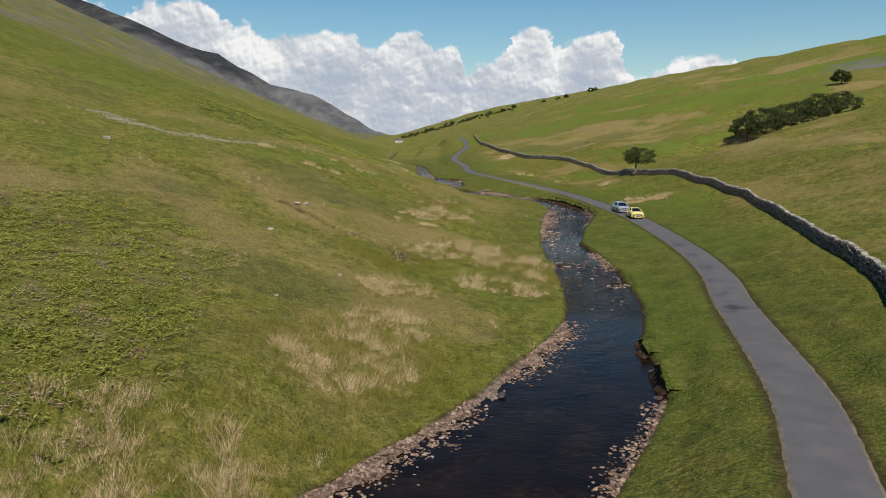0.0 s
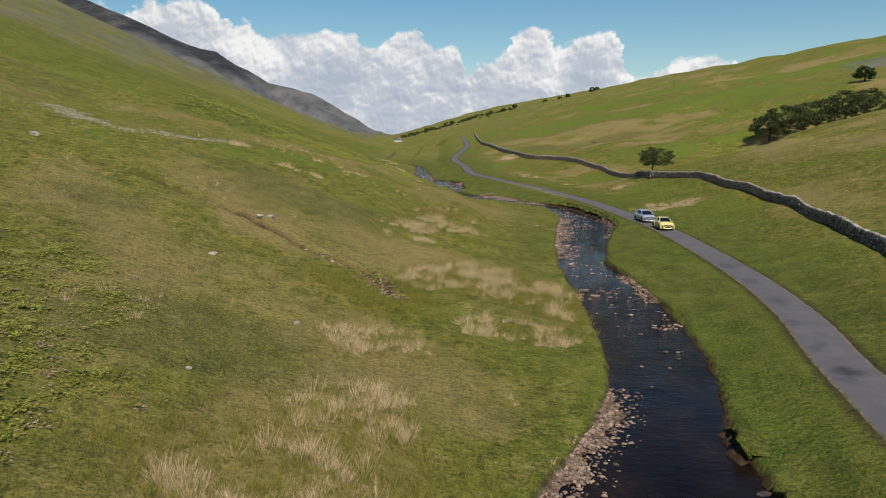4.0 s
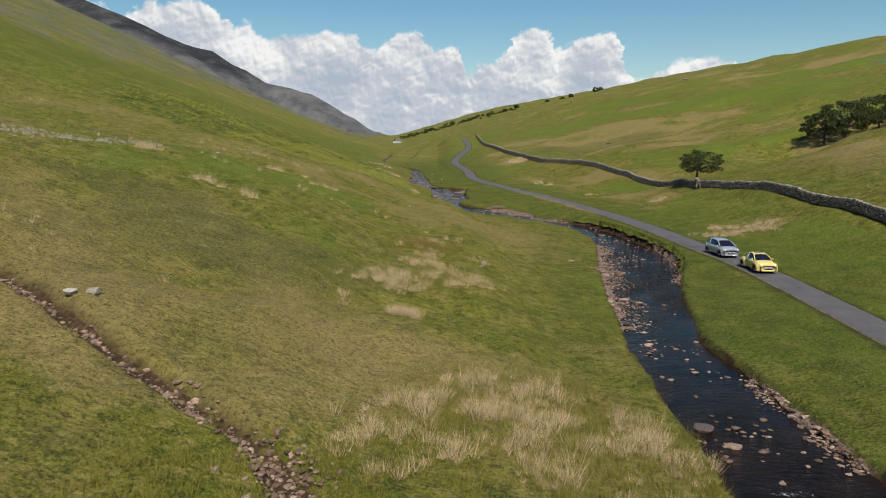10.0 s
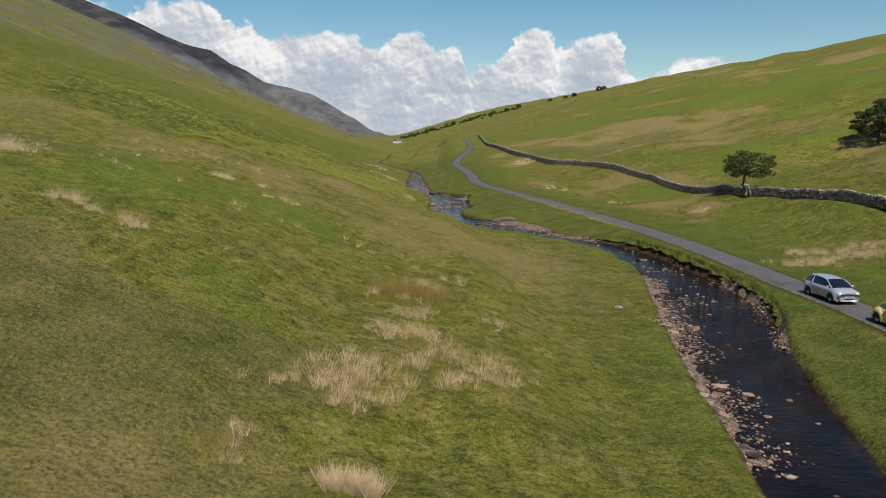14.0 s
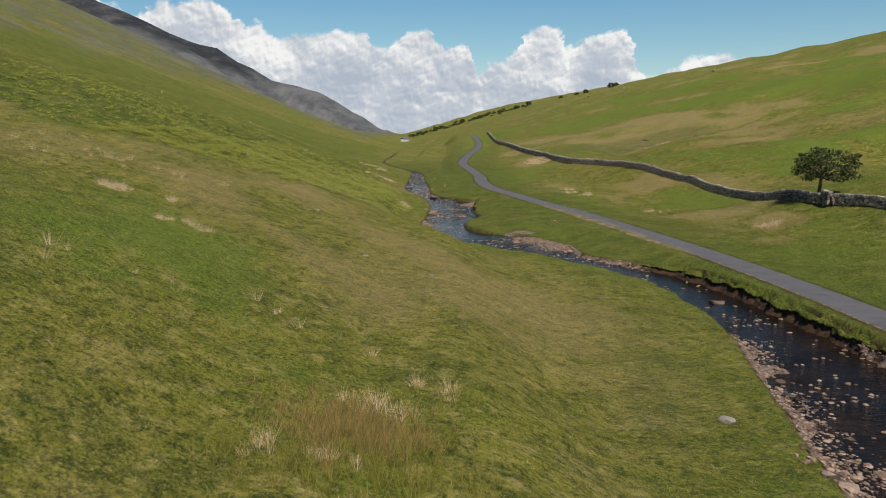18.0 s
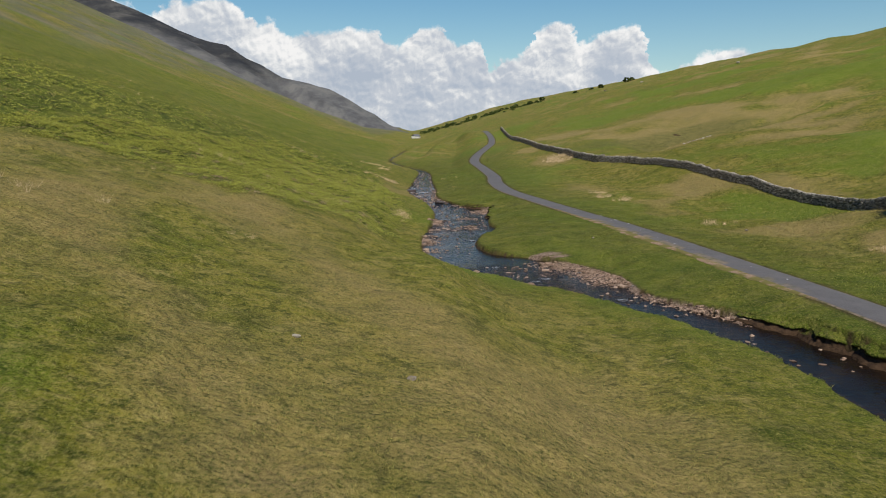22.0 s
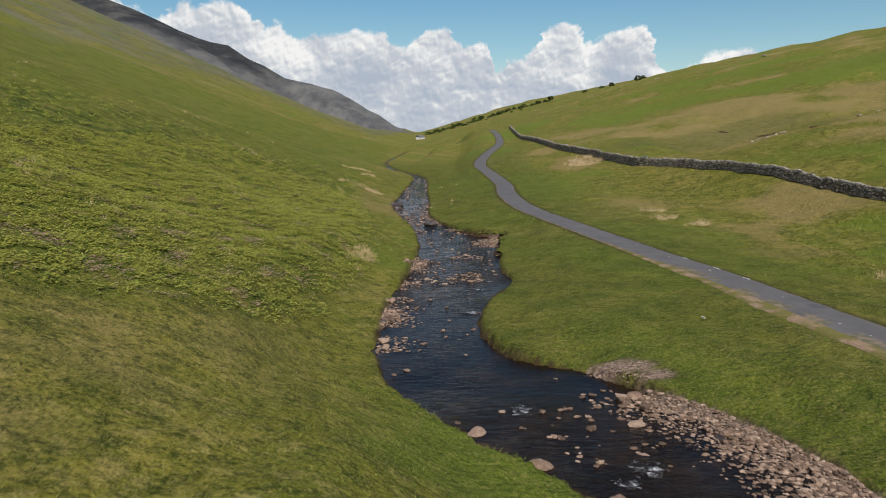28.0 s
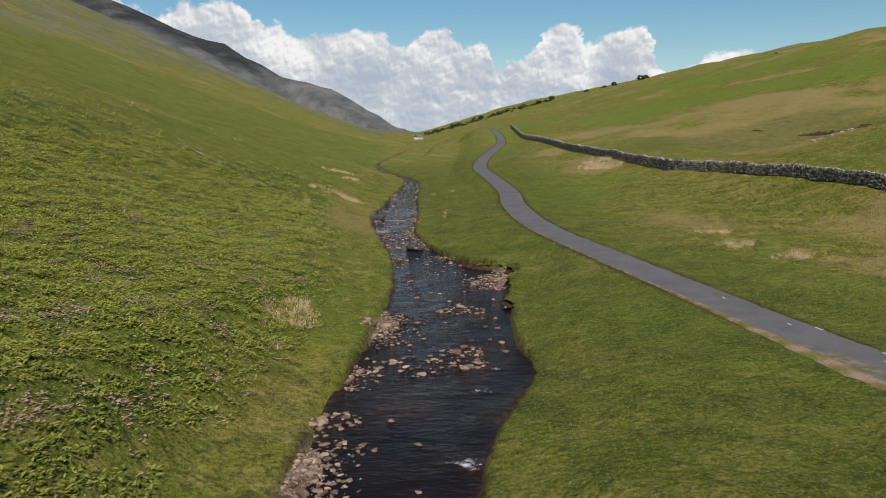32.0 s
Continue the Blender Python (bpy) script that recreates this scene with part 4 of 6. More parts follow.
def build_road():
    line = spline(ROAD, 0.5)
    line = line[line[:, 1] < 505]
    z = np.interp(away(line[:, 0], line[:, 1], ROAD_LINE)[1], ROAD_Y, ROAD_Z)
    off = [-1.46, -1.34, -1.2, -0.8, -0.3, 0.3, 0.8, 1.2, 1.34, 1.46]
    v, f = ribbon(line, off, [-0.16, -0.01, 0.005, 0.02, 0.035, 0.035, 0.02, 0.005, -0.01, -0.16], z)
    rag = 0.05 * waves(v[:, 0], v[:, 1], 1.3, 51)
    side = np.tile(np.where(np.abs(off) > 1.25, np.sign(off), 0), len(line))
    t = np.gradient(line, axis=0)
    t /= np.hypot(*t.T)[:, None]
    n = np.repeat(np.stack([t[:, 1], -t[:, 0]], 1), len(off), 0)
    v[:, :2] += n * (side * rag)[:, None]
    verge = np.tile((np.abs(off) > 1.3) * 0.9, len(line))
    left_edge = np.tile(np.array(off) < -0.7, len(line)) * smooth(140, 150, v[:, 1]) * (1 - smooth(182, 190, v[:, 1]))
    verge = np.maximum(verge, 0.85 * left_edge * smooth(-0.1, 0.3, waves(v[:, 0], v[:, 1], 3, 52)))
    dark = np.maximum(blobs(v[:, 0], v[:, 1], [(19.3, 46.2, 0.6, 0.9)], 0.3), 0.4 * blobs(v[:, 0], v[:, 1], [(22.9, 61, 0.55, 1.2), (25.1, 75, 0.5, 1.6), (21.4, 55.5, 0.5, 0.8), (24.2, 68, 0.5, 1.4), (26.5, 99, 0.5, 2.0)], 0.3))
    me = mesh("road", v, f, M["tar"], masks={"verge": verge, "patch": dark})
    road = tagged(new("road", me), "narrow single-track road of worn grey tarmac", "road", kind="structure")
    # worn white paint on the tarmac: y, across the road, length
    for y, across, long in [(162.9, -0.35, 0.6), (164.6, -0.3, 0.3), (166.3, -0.35, 0.45), (179.8, 0.4, 0.7), (184.9, 0.45, 0.6), (189.7, 0.5, 0.5), (172, 0.3, 0.4), (152, 0.3, 0.4), (147.5, 0.2, 0.5), (176.6, 1.24, 0.8), (180.4, 1.25, 1.1), (184.0, 1.26, 0.6)]:
        i = int(np.argmin(np.abs(line[:, 1] - y)))
        d, c = t[i], np.array([t[i, 1], -t[i, 0]])
        p = line[i] + c * across
        h = z[i] + 0.035 - 0.02 * abs(across) + 0.004
        part("white_mark", mesh("white_mark", [(*(p + d * long * a + c * 0.06 * b), h) for a, b in ((-0.5, -1), (0.4, -0.8), (0.5, 0.9), (-0.4, 1.1))], [(0, 3, 2, 1)], M["mark"]), road, "worn white paint")
    # strip of trodden gravel beside the road
    g = line[(line[:, 1] > 142) & (line[:, 1] < 192)]
    gt = np.gradient(g, axis=0)
    gt /= np.hypot(*gt.T)[:, None]
    gn = np.stack([gt[:, 1], -gt[:, 0]], 1)
    w = np.clip(0.42 + 0.3 * waves(g[:, 0], g[:, 1], 9, 53) + 0.14 * waves(g[:, 0], g[:, 1], 1.7, 54), 0.05, 1.0) * smooth(142, 148, g[:, 1]) * (1 - smooth(184, 192, g[:, 1]))
    off = np.stack([np.full(len(g), -1.25), np.full(len(g), -1.4), -1.4 - 0.5 * w, -1.4 - w, -1.5 - w], 1)
    P = g[:, None] + gn[:, None] * off[..., None]
    pz = ground_z(P[..., 0].ravel(), P[..., 1].ravel()).reshape(P.shape[:2])
    zr = np.interp(g[:, 1], ROAD_Y, ROAD_Z)[:, None]
    Z = np.maximum(pz, zr - 0.05) + np.array([0.07, 0.075, 0.07, 0.05, -0.05])[None]
    i = np.arange(P.shape[0] * 5).reshape(-1, 5)
    f = np.stack([i[:-1, :-1].ravel(), i[1:, :-1].ravel(), i[1:, 1:].ravel(), i[:-1, 1:].ravel()], 1)
    me = mesh("verge", np.concatenate([P, Z[..., None]], 2).reshape(-1, 3), f, M["gravel"])
    tagged(new("verge", me), "pale trodden gravel strip along the road's edge", "verge", kind="structure")


build_road()


# ---- river ----
FOAM = [(12.3, 63.7, 0.9, 0.25), (13.9, 63.0, 1.2, 0.4), (15.4, 62.3, 0.6, 0.25), (4.9, 159, 0.7, 0.8), (8.6, 154.4, 0.7, 0.5), (7.8, 153.4, 0.5, 0.6), (12.9, 147.4, 0.7, 0.6), (3.7, 180.2, 0.5, 0.3), (3.0, 174.0, 0.5, 0.45), (4.2, 182.8, 0.4, 0.2), (-6, 236, 1.5, 1), (-6.2, 226, 1.5, 1.5)]


def build_water():
    ys = np.concatenate([np.arange(-12, 250, 0.4), np.arange(250, 520, 2.0)])
    cols = np.linspace(-0.06, 1.06, 26)
    xl, xr = np.interp(ys, LEFT_LINE[:, 1], LEFT_LINE[:, 0]), np.interp(ys, RIGHT_LINE[:, 1], RIGHT_LINE[:, 0])
    x = (xl[:, None] - 0.5 + (xr - xl + 1.0)[:, None] * cols[None]).ravel()
    y = np.repeat(ys, len(cols))
    z = water_z(y) + 0.012 * waves(x, y, 1.2, 61)
    riffle = np.interp(y, [-12, 46, 52, 60, 66, 74, 84, 95, 110, 122, 128, 145, 152, 158, 161, 172, 178, 186, 196, 203, 212, 230, 520], [0, 0.03, 0.45, 0.6, 0.5, 0.15, 0.1, 0.55, 0.6, 0.35, 0.1, 0.15, 0.6, 0.5, 0.12, 0.1, 0.5, 0.65, 0.6, 0.4, 0.9, 1, 1])
    riffle = np.clip(riffle * (1 + 0.6 * waves(x, y, 4.5, 62)) + 0.5 * blobs(x, y, FOAM, 0.95), 0, 1)
    shore = np.tile(np.minimum(cols, 1 - cols), len(ys)) * np.repeat(xr - xl, len(cols))
    shallow = 0.75 * (1 - smooth(0.1, 0.8 + 0.4 * waves(x, y, 3, 63), shore)) + 0.25 * smooth(0.1, 0.8, waves(x, y, 3.4, 64))
    i = np.arange(len(x)).reshape(len(ys), len(cols))
    f = np.stack([i[:-1, :-1].ravel(), i[:-1, 1:].ravel(), i[1:, 1:].ravel(), i[1:, :-1].ravel()], 1)
    me = mesh("river_water", np.stack([x, y, z], 1), f, M["water"], masks={"foam": blobs(x, y, FOAM, 0.95), "riffle": riffle, "shallow": shallow})
    tagged(new("river_water", me), "shallow dark peaty water rippling over stones", "river", kind="structure")


build_water()


# ---- drystone walls ----
def boxes(c, size, turn, rnd, jitter=0.16):
    """Irregular blocks in one array: centres, sizes and turns about z."""
    n = len(c)
    s = np.array([(a, b, d) for d in (-1, 1) for b in (-1, 1) for a in (-1, 1)], float) * 0.5
    v = s[None] * size[:, None, :] * (1 + rnd.uniform(-jitter, jitter, (n, 8, 3)))
    co, si = np.cos(turn)[:, None], np.sin(turn)[:, None]
    v = np.stack([v[..., 0] * co - v[..., 1] * si, v[..., 0] * si + v[..., 1] * co, v[..., 2]], -1) + c[:, None, :]
    q = np.array([(0, 2, 3, 1), (4, 5, 7, 6), (0, 1, 5, 4), (2, 6, 7, 3), (0, 4, 6, 2), (1, 3, 7, 5)])
    return v.reshape(-1, 3), (q[None] + 8 * np.arange(n)[:, None, None]).reshape(-1, 4)


def field_wall(name, plan, high, label, seed, loose=None, coarse=1.0):
    rnd = np.random.RandomState(seed)
    line = spline(plan, 0.34 * coarse)
    t = np.gradient(line, axis=0)
    a = np.arctan2(t[:, 1], t[:, 0])
    nrm = np.stack([-np.sin(a), np.cos(a)], 1)
    base = ground_z(line[:, 0], line[:, 1])
    tops = high * (1 + 0.07 * waves(line[:, 0], line[:, 1], 7, seed + 1) + 0.05 * waves(line[:, 0], line[:, 1], 2, seed + 2))
    body = thing(name, label, "drystone wall", (float(line[0, 0]), float(line[0, 1]), float(base[0])), kind="structure")
    org = np.array([line[0, 0], line[0, 1], base[0]])
    # rubble heart
    hv, hf = ribbon(line, [-0.15, -0.1, 0.1, 0.15], [0, 0, 0, 0], base)
    k = np.tile([0, 1, 1, 0], len(line))
    hv[:, 2] += np.where(k, np.repeat(tops, 4) - 0.2, -0.3)
    part("core", mesh("core", hv - org, hf, M["wall_stone"]), body)
    C, S, T = [], [], []
    courses = 8
    for row in range(courses):
        for side in (-1, 1):
            sh = rnd.uniform(-0.15, 0.15, len(line))
            p = line + t / np.hypot(*t.T)[:, None] * sh[:, None]
            w = 0.31 - 0.026 * row
            p = p + nrm * (side * (w + rnd.uniform(-0.04, 0.04, len(line))))[:, None]
            hgt = (tops - 0.22) / courses
            C.append(np.column_stack([p, base + hgt * (row + 0.45) + rnd.uniform(-0.02, 0.02, len(line))]))
            S.append(np.column_stack([rnd.uniform(0.22, 0.46, len(line)) * coarse, rnd.uniform(0.2, 0.32, len(line)), hgt * rnd.uniform(0.75, 1.12, len(line))]))
            T.append(a + rnd.uniform(-0.2, 0.2, len(line)))
    v, f = boxes(np.concatenate(C) - org, np.concatenate(S), np.concatenate(T), rnd, 0.2)
    tagged(part("stones", mesh("stones", v, f, M["wall_stone"], True), body), kind="stuff")
    # cope stones stand on edge along the top
    cl = spline(plan, 0.2 * coarse)
    ct = np.gradient(cl, axis=0)
    ca = np.arctan2(ct[:, 1], ct[:, 0]) + rnd.uniform(-0.15, 0.15, len(cl))
    ch = np.interp(np.arange(len(cl)) * 0.2, np.arange(len(line)) * 0.34, tops)
    cz = ground_z(cl[:, 0], cl[:, 1]) + ch - 0.1
    size = np.column_stack([rnd.uniform(0.1, 0.19, len(cl)) * coarse, rnd.uniform(0.3, 0.42, len(cl)), rnd.uniform(0.14, 0.3, len(cl))])
    cen = np.column_stack([cl, cz])
    pick = np.zeros(len(cl), bool)
    if loose:
        pick = (cl[:, 1] > loose[0]) & (cl[:, 1] < loose[1])
        shapes = []
        for s in range(6):
            bv, bf = boxes(np.zeros((1, 3)), np.array([[0.15, 0.38, 0.26]]), np.zeros(1), rnd)
            shapes.append(mesh("cope_stone", bv, bf, M["cope"], True))
        for j in np.nonzero(pick)[0]:
            o = part("cope_stone", shapes[j % 6], body)
            o.location = cen[j] - org
            o.rotation_euler = (rnd.uniform(-0.1, 0.1), rnd.uniform(-0.2, 0.2), ca[j])
            o.scale = (rnd.uniform(0.7, 1.25), rnd.uniform(0.85, 1.15), rnd.uniform(0.65, 1.5))
    v, f = boxes(cen[~pick] - org, size[~pick], ca[~pick], rnd, 0.22)
    tagged(part("cope_stones", mesh("cope_stones", v, f, M["cope"], True), body, "upright cope stones"), kind="stuff")


field_wall("field_wall_1", FIELD_WALL, 1.12, "weathered grey drystone wall with upright cope stones", 71, (60, 118))
field_wall("field_wall_2", FIELD_WALL_UP, 1.2, "weathered grey drystone wall dipping through a hollow", 72)
field_wall("wall_end", [(42.2, 157.2), (42.35, 158.0), (42.6, 159.3)], 1.55, "raised rough end of the drystone wall beside the hawthorn", 74)
field_wall("field_wall_3", FIELD_WALL_FAR, 1.4, "grey drystone wall climbing beside the road", 73, None, 1.4)


# ---- trees ----
def tube(points, radii, sides=7):
    """A tapering limb through the points."""
    p = np.array(points, float)
    t = np.gradient(p, axis=0)
    t /= np.linalg.norm(t, axis=1)[:, None] + 1e-9
    u = np.cross(t, (0.31, 0.77, 0.55))
    u /= np.linalg.norm(u, axis=1)[:, None] + 1e-9
    w = np.cross(t, u)
    a = np.linspace(0, 2 * np.pi, sides, endpoint=False)
    v = p[:, None] + np.asarray(radii)[:, None, None] * (u[:, None] * np.cos(a)[None, :, None] + w[:, None] * np.sin(a)[None, :, None])
    i = np.arange(len(p) * sides).reshape(len(p), sides)
    j = np.roll(i, -1, 1)
    f = np.stack([i[:-1].ravel(), j[:-1].ravel(), j[1:].ravel(), i[1:].ravel()], 1)
    return v.reshape(-1, 3), f


def merged(pieces):
    vs, fs, n = [], [], 0
    for v, f in pieces:
        vs.append(v)
        fs.append(f + n)
        n += len(v)
    return np.concatenate(vs), np.concatenate(fs)


def leaf_cards(c, size, rnd, up=0.35):
    """Small leaf sprays: two crossed four-corner leaves at each place."""
    n = len(c)
    d = rnd.normal(size=(n, 3))
    d[:, 2] += up
    d /= np.linalg.norm(d, axis=1)[:, None]
    e = np.cross(d, rnd.normal(size=(n, 3)))
    e /= np.linalg.norm(e, axis=1)[:, None]
    s = np.asarray(size)[:, None]
    v = np.stack([c - d * s, c + e * s * 0.55, c + d * s, c - e * s * 0.55], 1)
    return v.reshape(-1, 3), np.arange(4 * n).reshape(n, 4)


def tree(name, label, x, y, high, spread, seed, leaves=2600, leaf=0.2, lean=(0, 0), stem=0.22, far=False, group="", low=0.25, clumps=26, puff=0.34):
    rnd = np.random.RandomState(seed)
    z = gz(x, y)
    base = thing(name, label, "tree", (x, y, z - 0.1), group=group)
    fork = high * low
    trunk = [(0, 0, 0), (lean[0] * 0.15, lean[1] * 0.15, fork * 0.5), (lean[0] * 0.4, lean[1] * 0.4, fork), (lean[0] * 0.8, lean[1] * 0.8, high * 0.6)]
    part("trunk", mesh("trunk", *tube(trunk, [stem * 1.3, stem, stem * 0.8, stem * 0.3], 9), M["bark"]), base)
    tips, limbs = [], []
    for k in range(clumps):
        a = k * 2.39996 + rnd.uniform(-0.4, 0.4)
        h = (k + 0.5) / clumps
        r = spread * (0.35 + 0.65 * math.sqrt(max(0.0, 1 - (2 * h - 0.85) ** 2))) * rnd.uniform(0.55, 1.0)
        tip = np.array([math.cos(a) * r + lean[0], math.sin(a) * r + lean[1], fork * 0.95 + h * (high - fork) * rnd.uniform(0.85, 1.0)])
        tips.append(tip)
        if k % 2 == 0:
            s = np.array(trunk[2]) + (np.array(trunk[3]) - trunk[2]) * rnd.uniform(0, 0.8) * h
            m = s * 0.45 + tip * 0.55 + rnd.uniform(-0.2, 0.2, 3) * spread * 0.2
            limbs.append(tube([s, m, tip * 0.95], [stem * 0.45, stem * 0.28, stem * 0.08], 5))
    part("limbs", mesh("limbs", *merged(limbs), M["bark"]), base)
    tips = np.array(tips)
    k = rnd.randint(0, len(tips), leaves)
    q = rnd.normal(size=(leaves, 3))
    q /= np.linalg.norm(q, axis=1)[:, None]
    q *= (rnd.uniform(0.15, 1, leaves) ** 0.5)[:, None] * np.array([spread * puff, spread * puff, high * 0.32 * puff])
    c = tips[k] + q
    part("crown", mesh("crown", *leaf_cards(c, leaf * rnd.uniform(0.6, 1.3, leaves), rnd), M["leaf_far" if far else "leaf"]), base)
    return base


tree("hawthorn", "wind-shaped hawthorn with a dark flat crown beside a wall", 43.9, 163, 6.0, 3.7, 81, 3900, 0.15, (0.6, 0.3), 0.2, low=0.42, clumps=44, puff=0.23)
for n, (tx, ty, th, ts) in enumerate([(84, 198, 7.2, 5.0), (90, 200, 8.8, 6.0), (97.5, 201, 9.2, 6.6), (106, 203, 9.6, 6.8), (113, 206, 8.6, 6.0)]):
    tree("field_tree", "broad dark green tree in a hillside clump", tx, ty, th, ts, 90 + n, 5200, 0.22, (0, 0), 0.24, group="trees in the hillside clump", low=0.3, clumps=46, puff=0.22)
tree("hillside_bush", "small dark bush on the upper slope", 134, 244, 4.6, 3.2, 97, 2200, 0.28, group="")
for n, (tx, ty, th, ts) in enumerate([(262, 1285, 10, 5), (272, 1290, 8, 4.5), (196, 1150, 6, 4), (186, 1165, 7, 4.5), (172, 1230, 6, 4), (128, 1300, 7, 5), (112, 1340, 6, 4.5)]):
    tree("skyline_tree", "small dark tree on the skyline", tx, ty, th, ts, 100 + n, 700, 0.9, (0, 0), 0.35, True, "trees along the skyline", 0.2, 14)


def far_woods():
    """Scrub and hedge trees along the far valley side."""
    rnd = np.random.RandomState(110)
    n = 95
    s = rnd.uniform(0, 1, n)
    x = -70 + 190 * s + rnd.normal(size=n) * 10
    y = 1500 - 160 * s + rnd.normal(size=n) * 60
    z = ground_z(x, y)
    k = rnd.randint(0, n, 9000)
    r = rnd.uniform(1.6, 4.2, n)
    q = rnd.normal(size=(9000, 3))
    q /= np.linalg.norm(q, axis=1)[:, None]
    c = np.column_stack([x, y, z + r * 0.6])[k] + q * r[k][:, None] * np.array([1, 1, 0.8])
    me = mesh("far_scrub", *leaf_cards(c, rnd.uniform(0.8, 1.7, 9000), rnd), M["leaf_far"])
    tagged(new("far_scrub", me), "dark scrub and hedgerow trees across the far slope", "scrub", kind="stuff")


far_woods()


# ---- stones ----
def rock_mesh(name, seed, mat, flat=0.6, sub=2, rough=0.5):
    rnd = np.random.RandomState(seed)
    bm = bmesh.new()
    bmesh.ops.create_icosphere(bm, subdivisions=sub, radius=0.5)
    sh = Vector(rnd.uniform(0, 30, 3))
    for v in bm.verts:
        n = noise.noise(v.co * 1.7 + sh) * rough + noise.noise(v.co * 4.3 + sh) * rough * 0.35
        v.co = v.co * (1 + n)
        # chipped, bedded faces
        v.co.z = max(-0.3, min(v.co.z, (0.34 if sub > 1 else 0.48) + 0.12 * noise.noise(v.co * 2.0 - sh))) * flat
        v.co.x *= 1.15
    return from_bm(name, bm, mat, True)


STONES = [rock_mesh("river_stone", 200 + k, M["river_stone"], (0.5, 0.6, 0.75)[k % 3]) for k in range(8)]
WET = [rock_mesh("river_stone", 220 + k, M["wet_stone"], (0.5, 0.65)[k % 2]) for k in range(4)]
PALE = [rock_mesh("boulder", 230 + k, M["pale_stone"], 0.8) for k in range(4)]
PEBBLES = [rock_mesh("pebble", 240 + k, M["river_stone"], (0.6, 0.75, 0.9)[k % 3], 1, 0.7) for k in range(8)]

def bank_point(side, y, inset):
    line = LEFT_LINE if side == "L" else RIGHT_LINE
    i = int(np.argmin(np.abs(line[:, 1] - y)))
    t = line[min(i + 1, len(line) - 1)] - line[max(i - 1, 0)]
    t = t / np.hypot(*t)
    n = np.array([t[1], -t[0]]) * (1 if side == "L" else -1)
    return line[i] + n * inset + t * (y - line[i, 1])


def instances(name, meshes, spots, label, category):
    """Many small stones as one mesh: spots are x, y, z, size, turn."""
    vs, fs, n = [], [], 0
    src = []
    for m in meshes:
        v = np.empty(len(m.vertices) * 3, np.float32)
        m.vertices.foreach_get("co", v)
        f = np.array([p.vertices[:] for p in m.polygons], np.int32)
        src.append((v.reshape(-1, 3), f))
    spots = np.array(spots)
    for k, (v, f) in enumerate(src):
        s = spots[k::len(src)]
        c, q = np.cos(s[:, 4])[:, None], np.sin(s[:, 4])[:, None]
        P = np.stack([v[None, :, 0] * c - v[None, :, 1] * q, v[None, :, 0] * q + v[None, :, 1] * c, np.repeat(v[None, :, 2], len(s), 0)], -1) * s[:, 3][:, None, None] + s[:, None, :3]
        vs.append(P.reshape(-1, 3))
        fs.append((f[None] + n + len(v) * np.arange(len(s))[:, None, None]).reshape(-1, 3))
        n += len(v) * len(s)
    me = mesh(name, np.concatenate(vs), np.concatenate(fs), meshes[0].materials[0], True)
    tagged(new(name, me), label, category, kind="stuff")


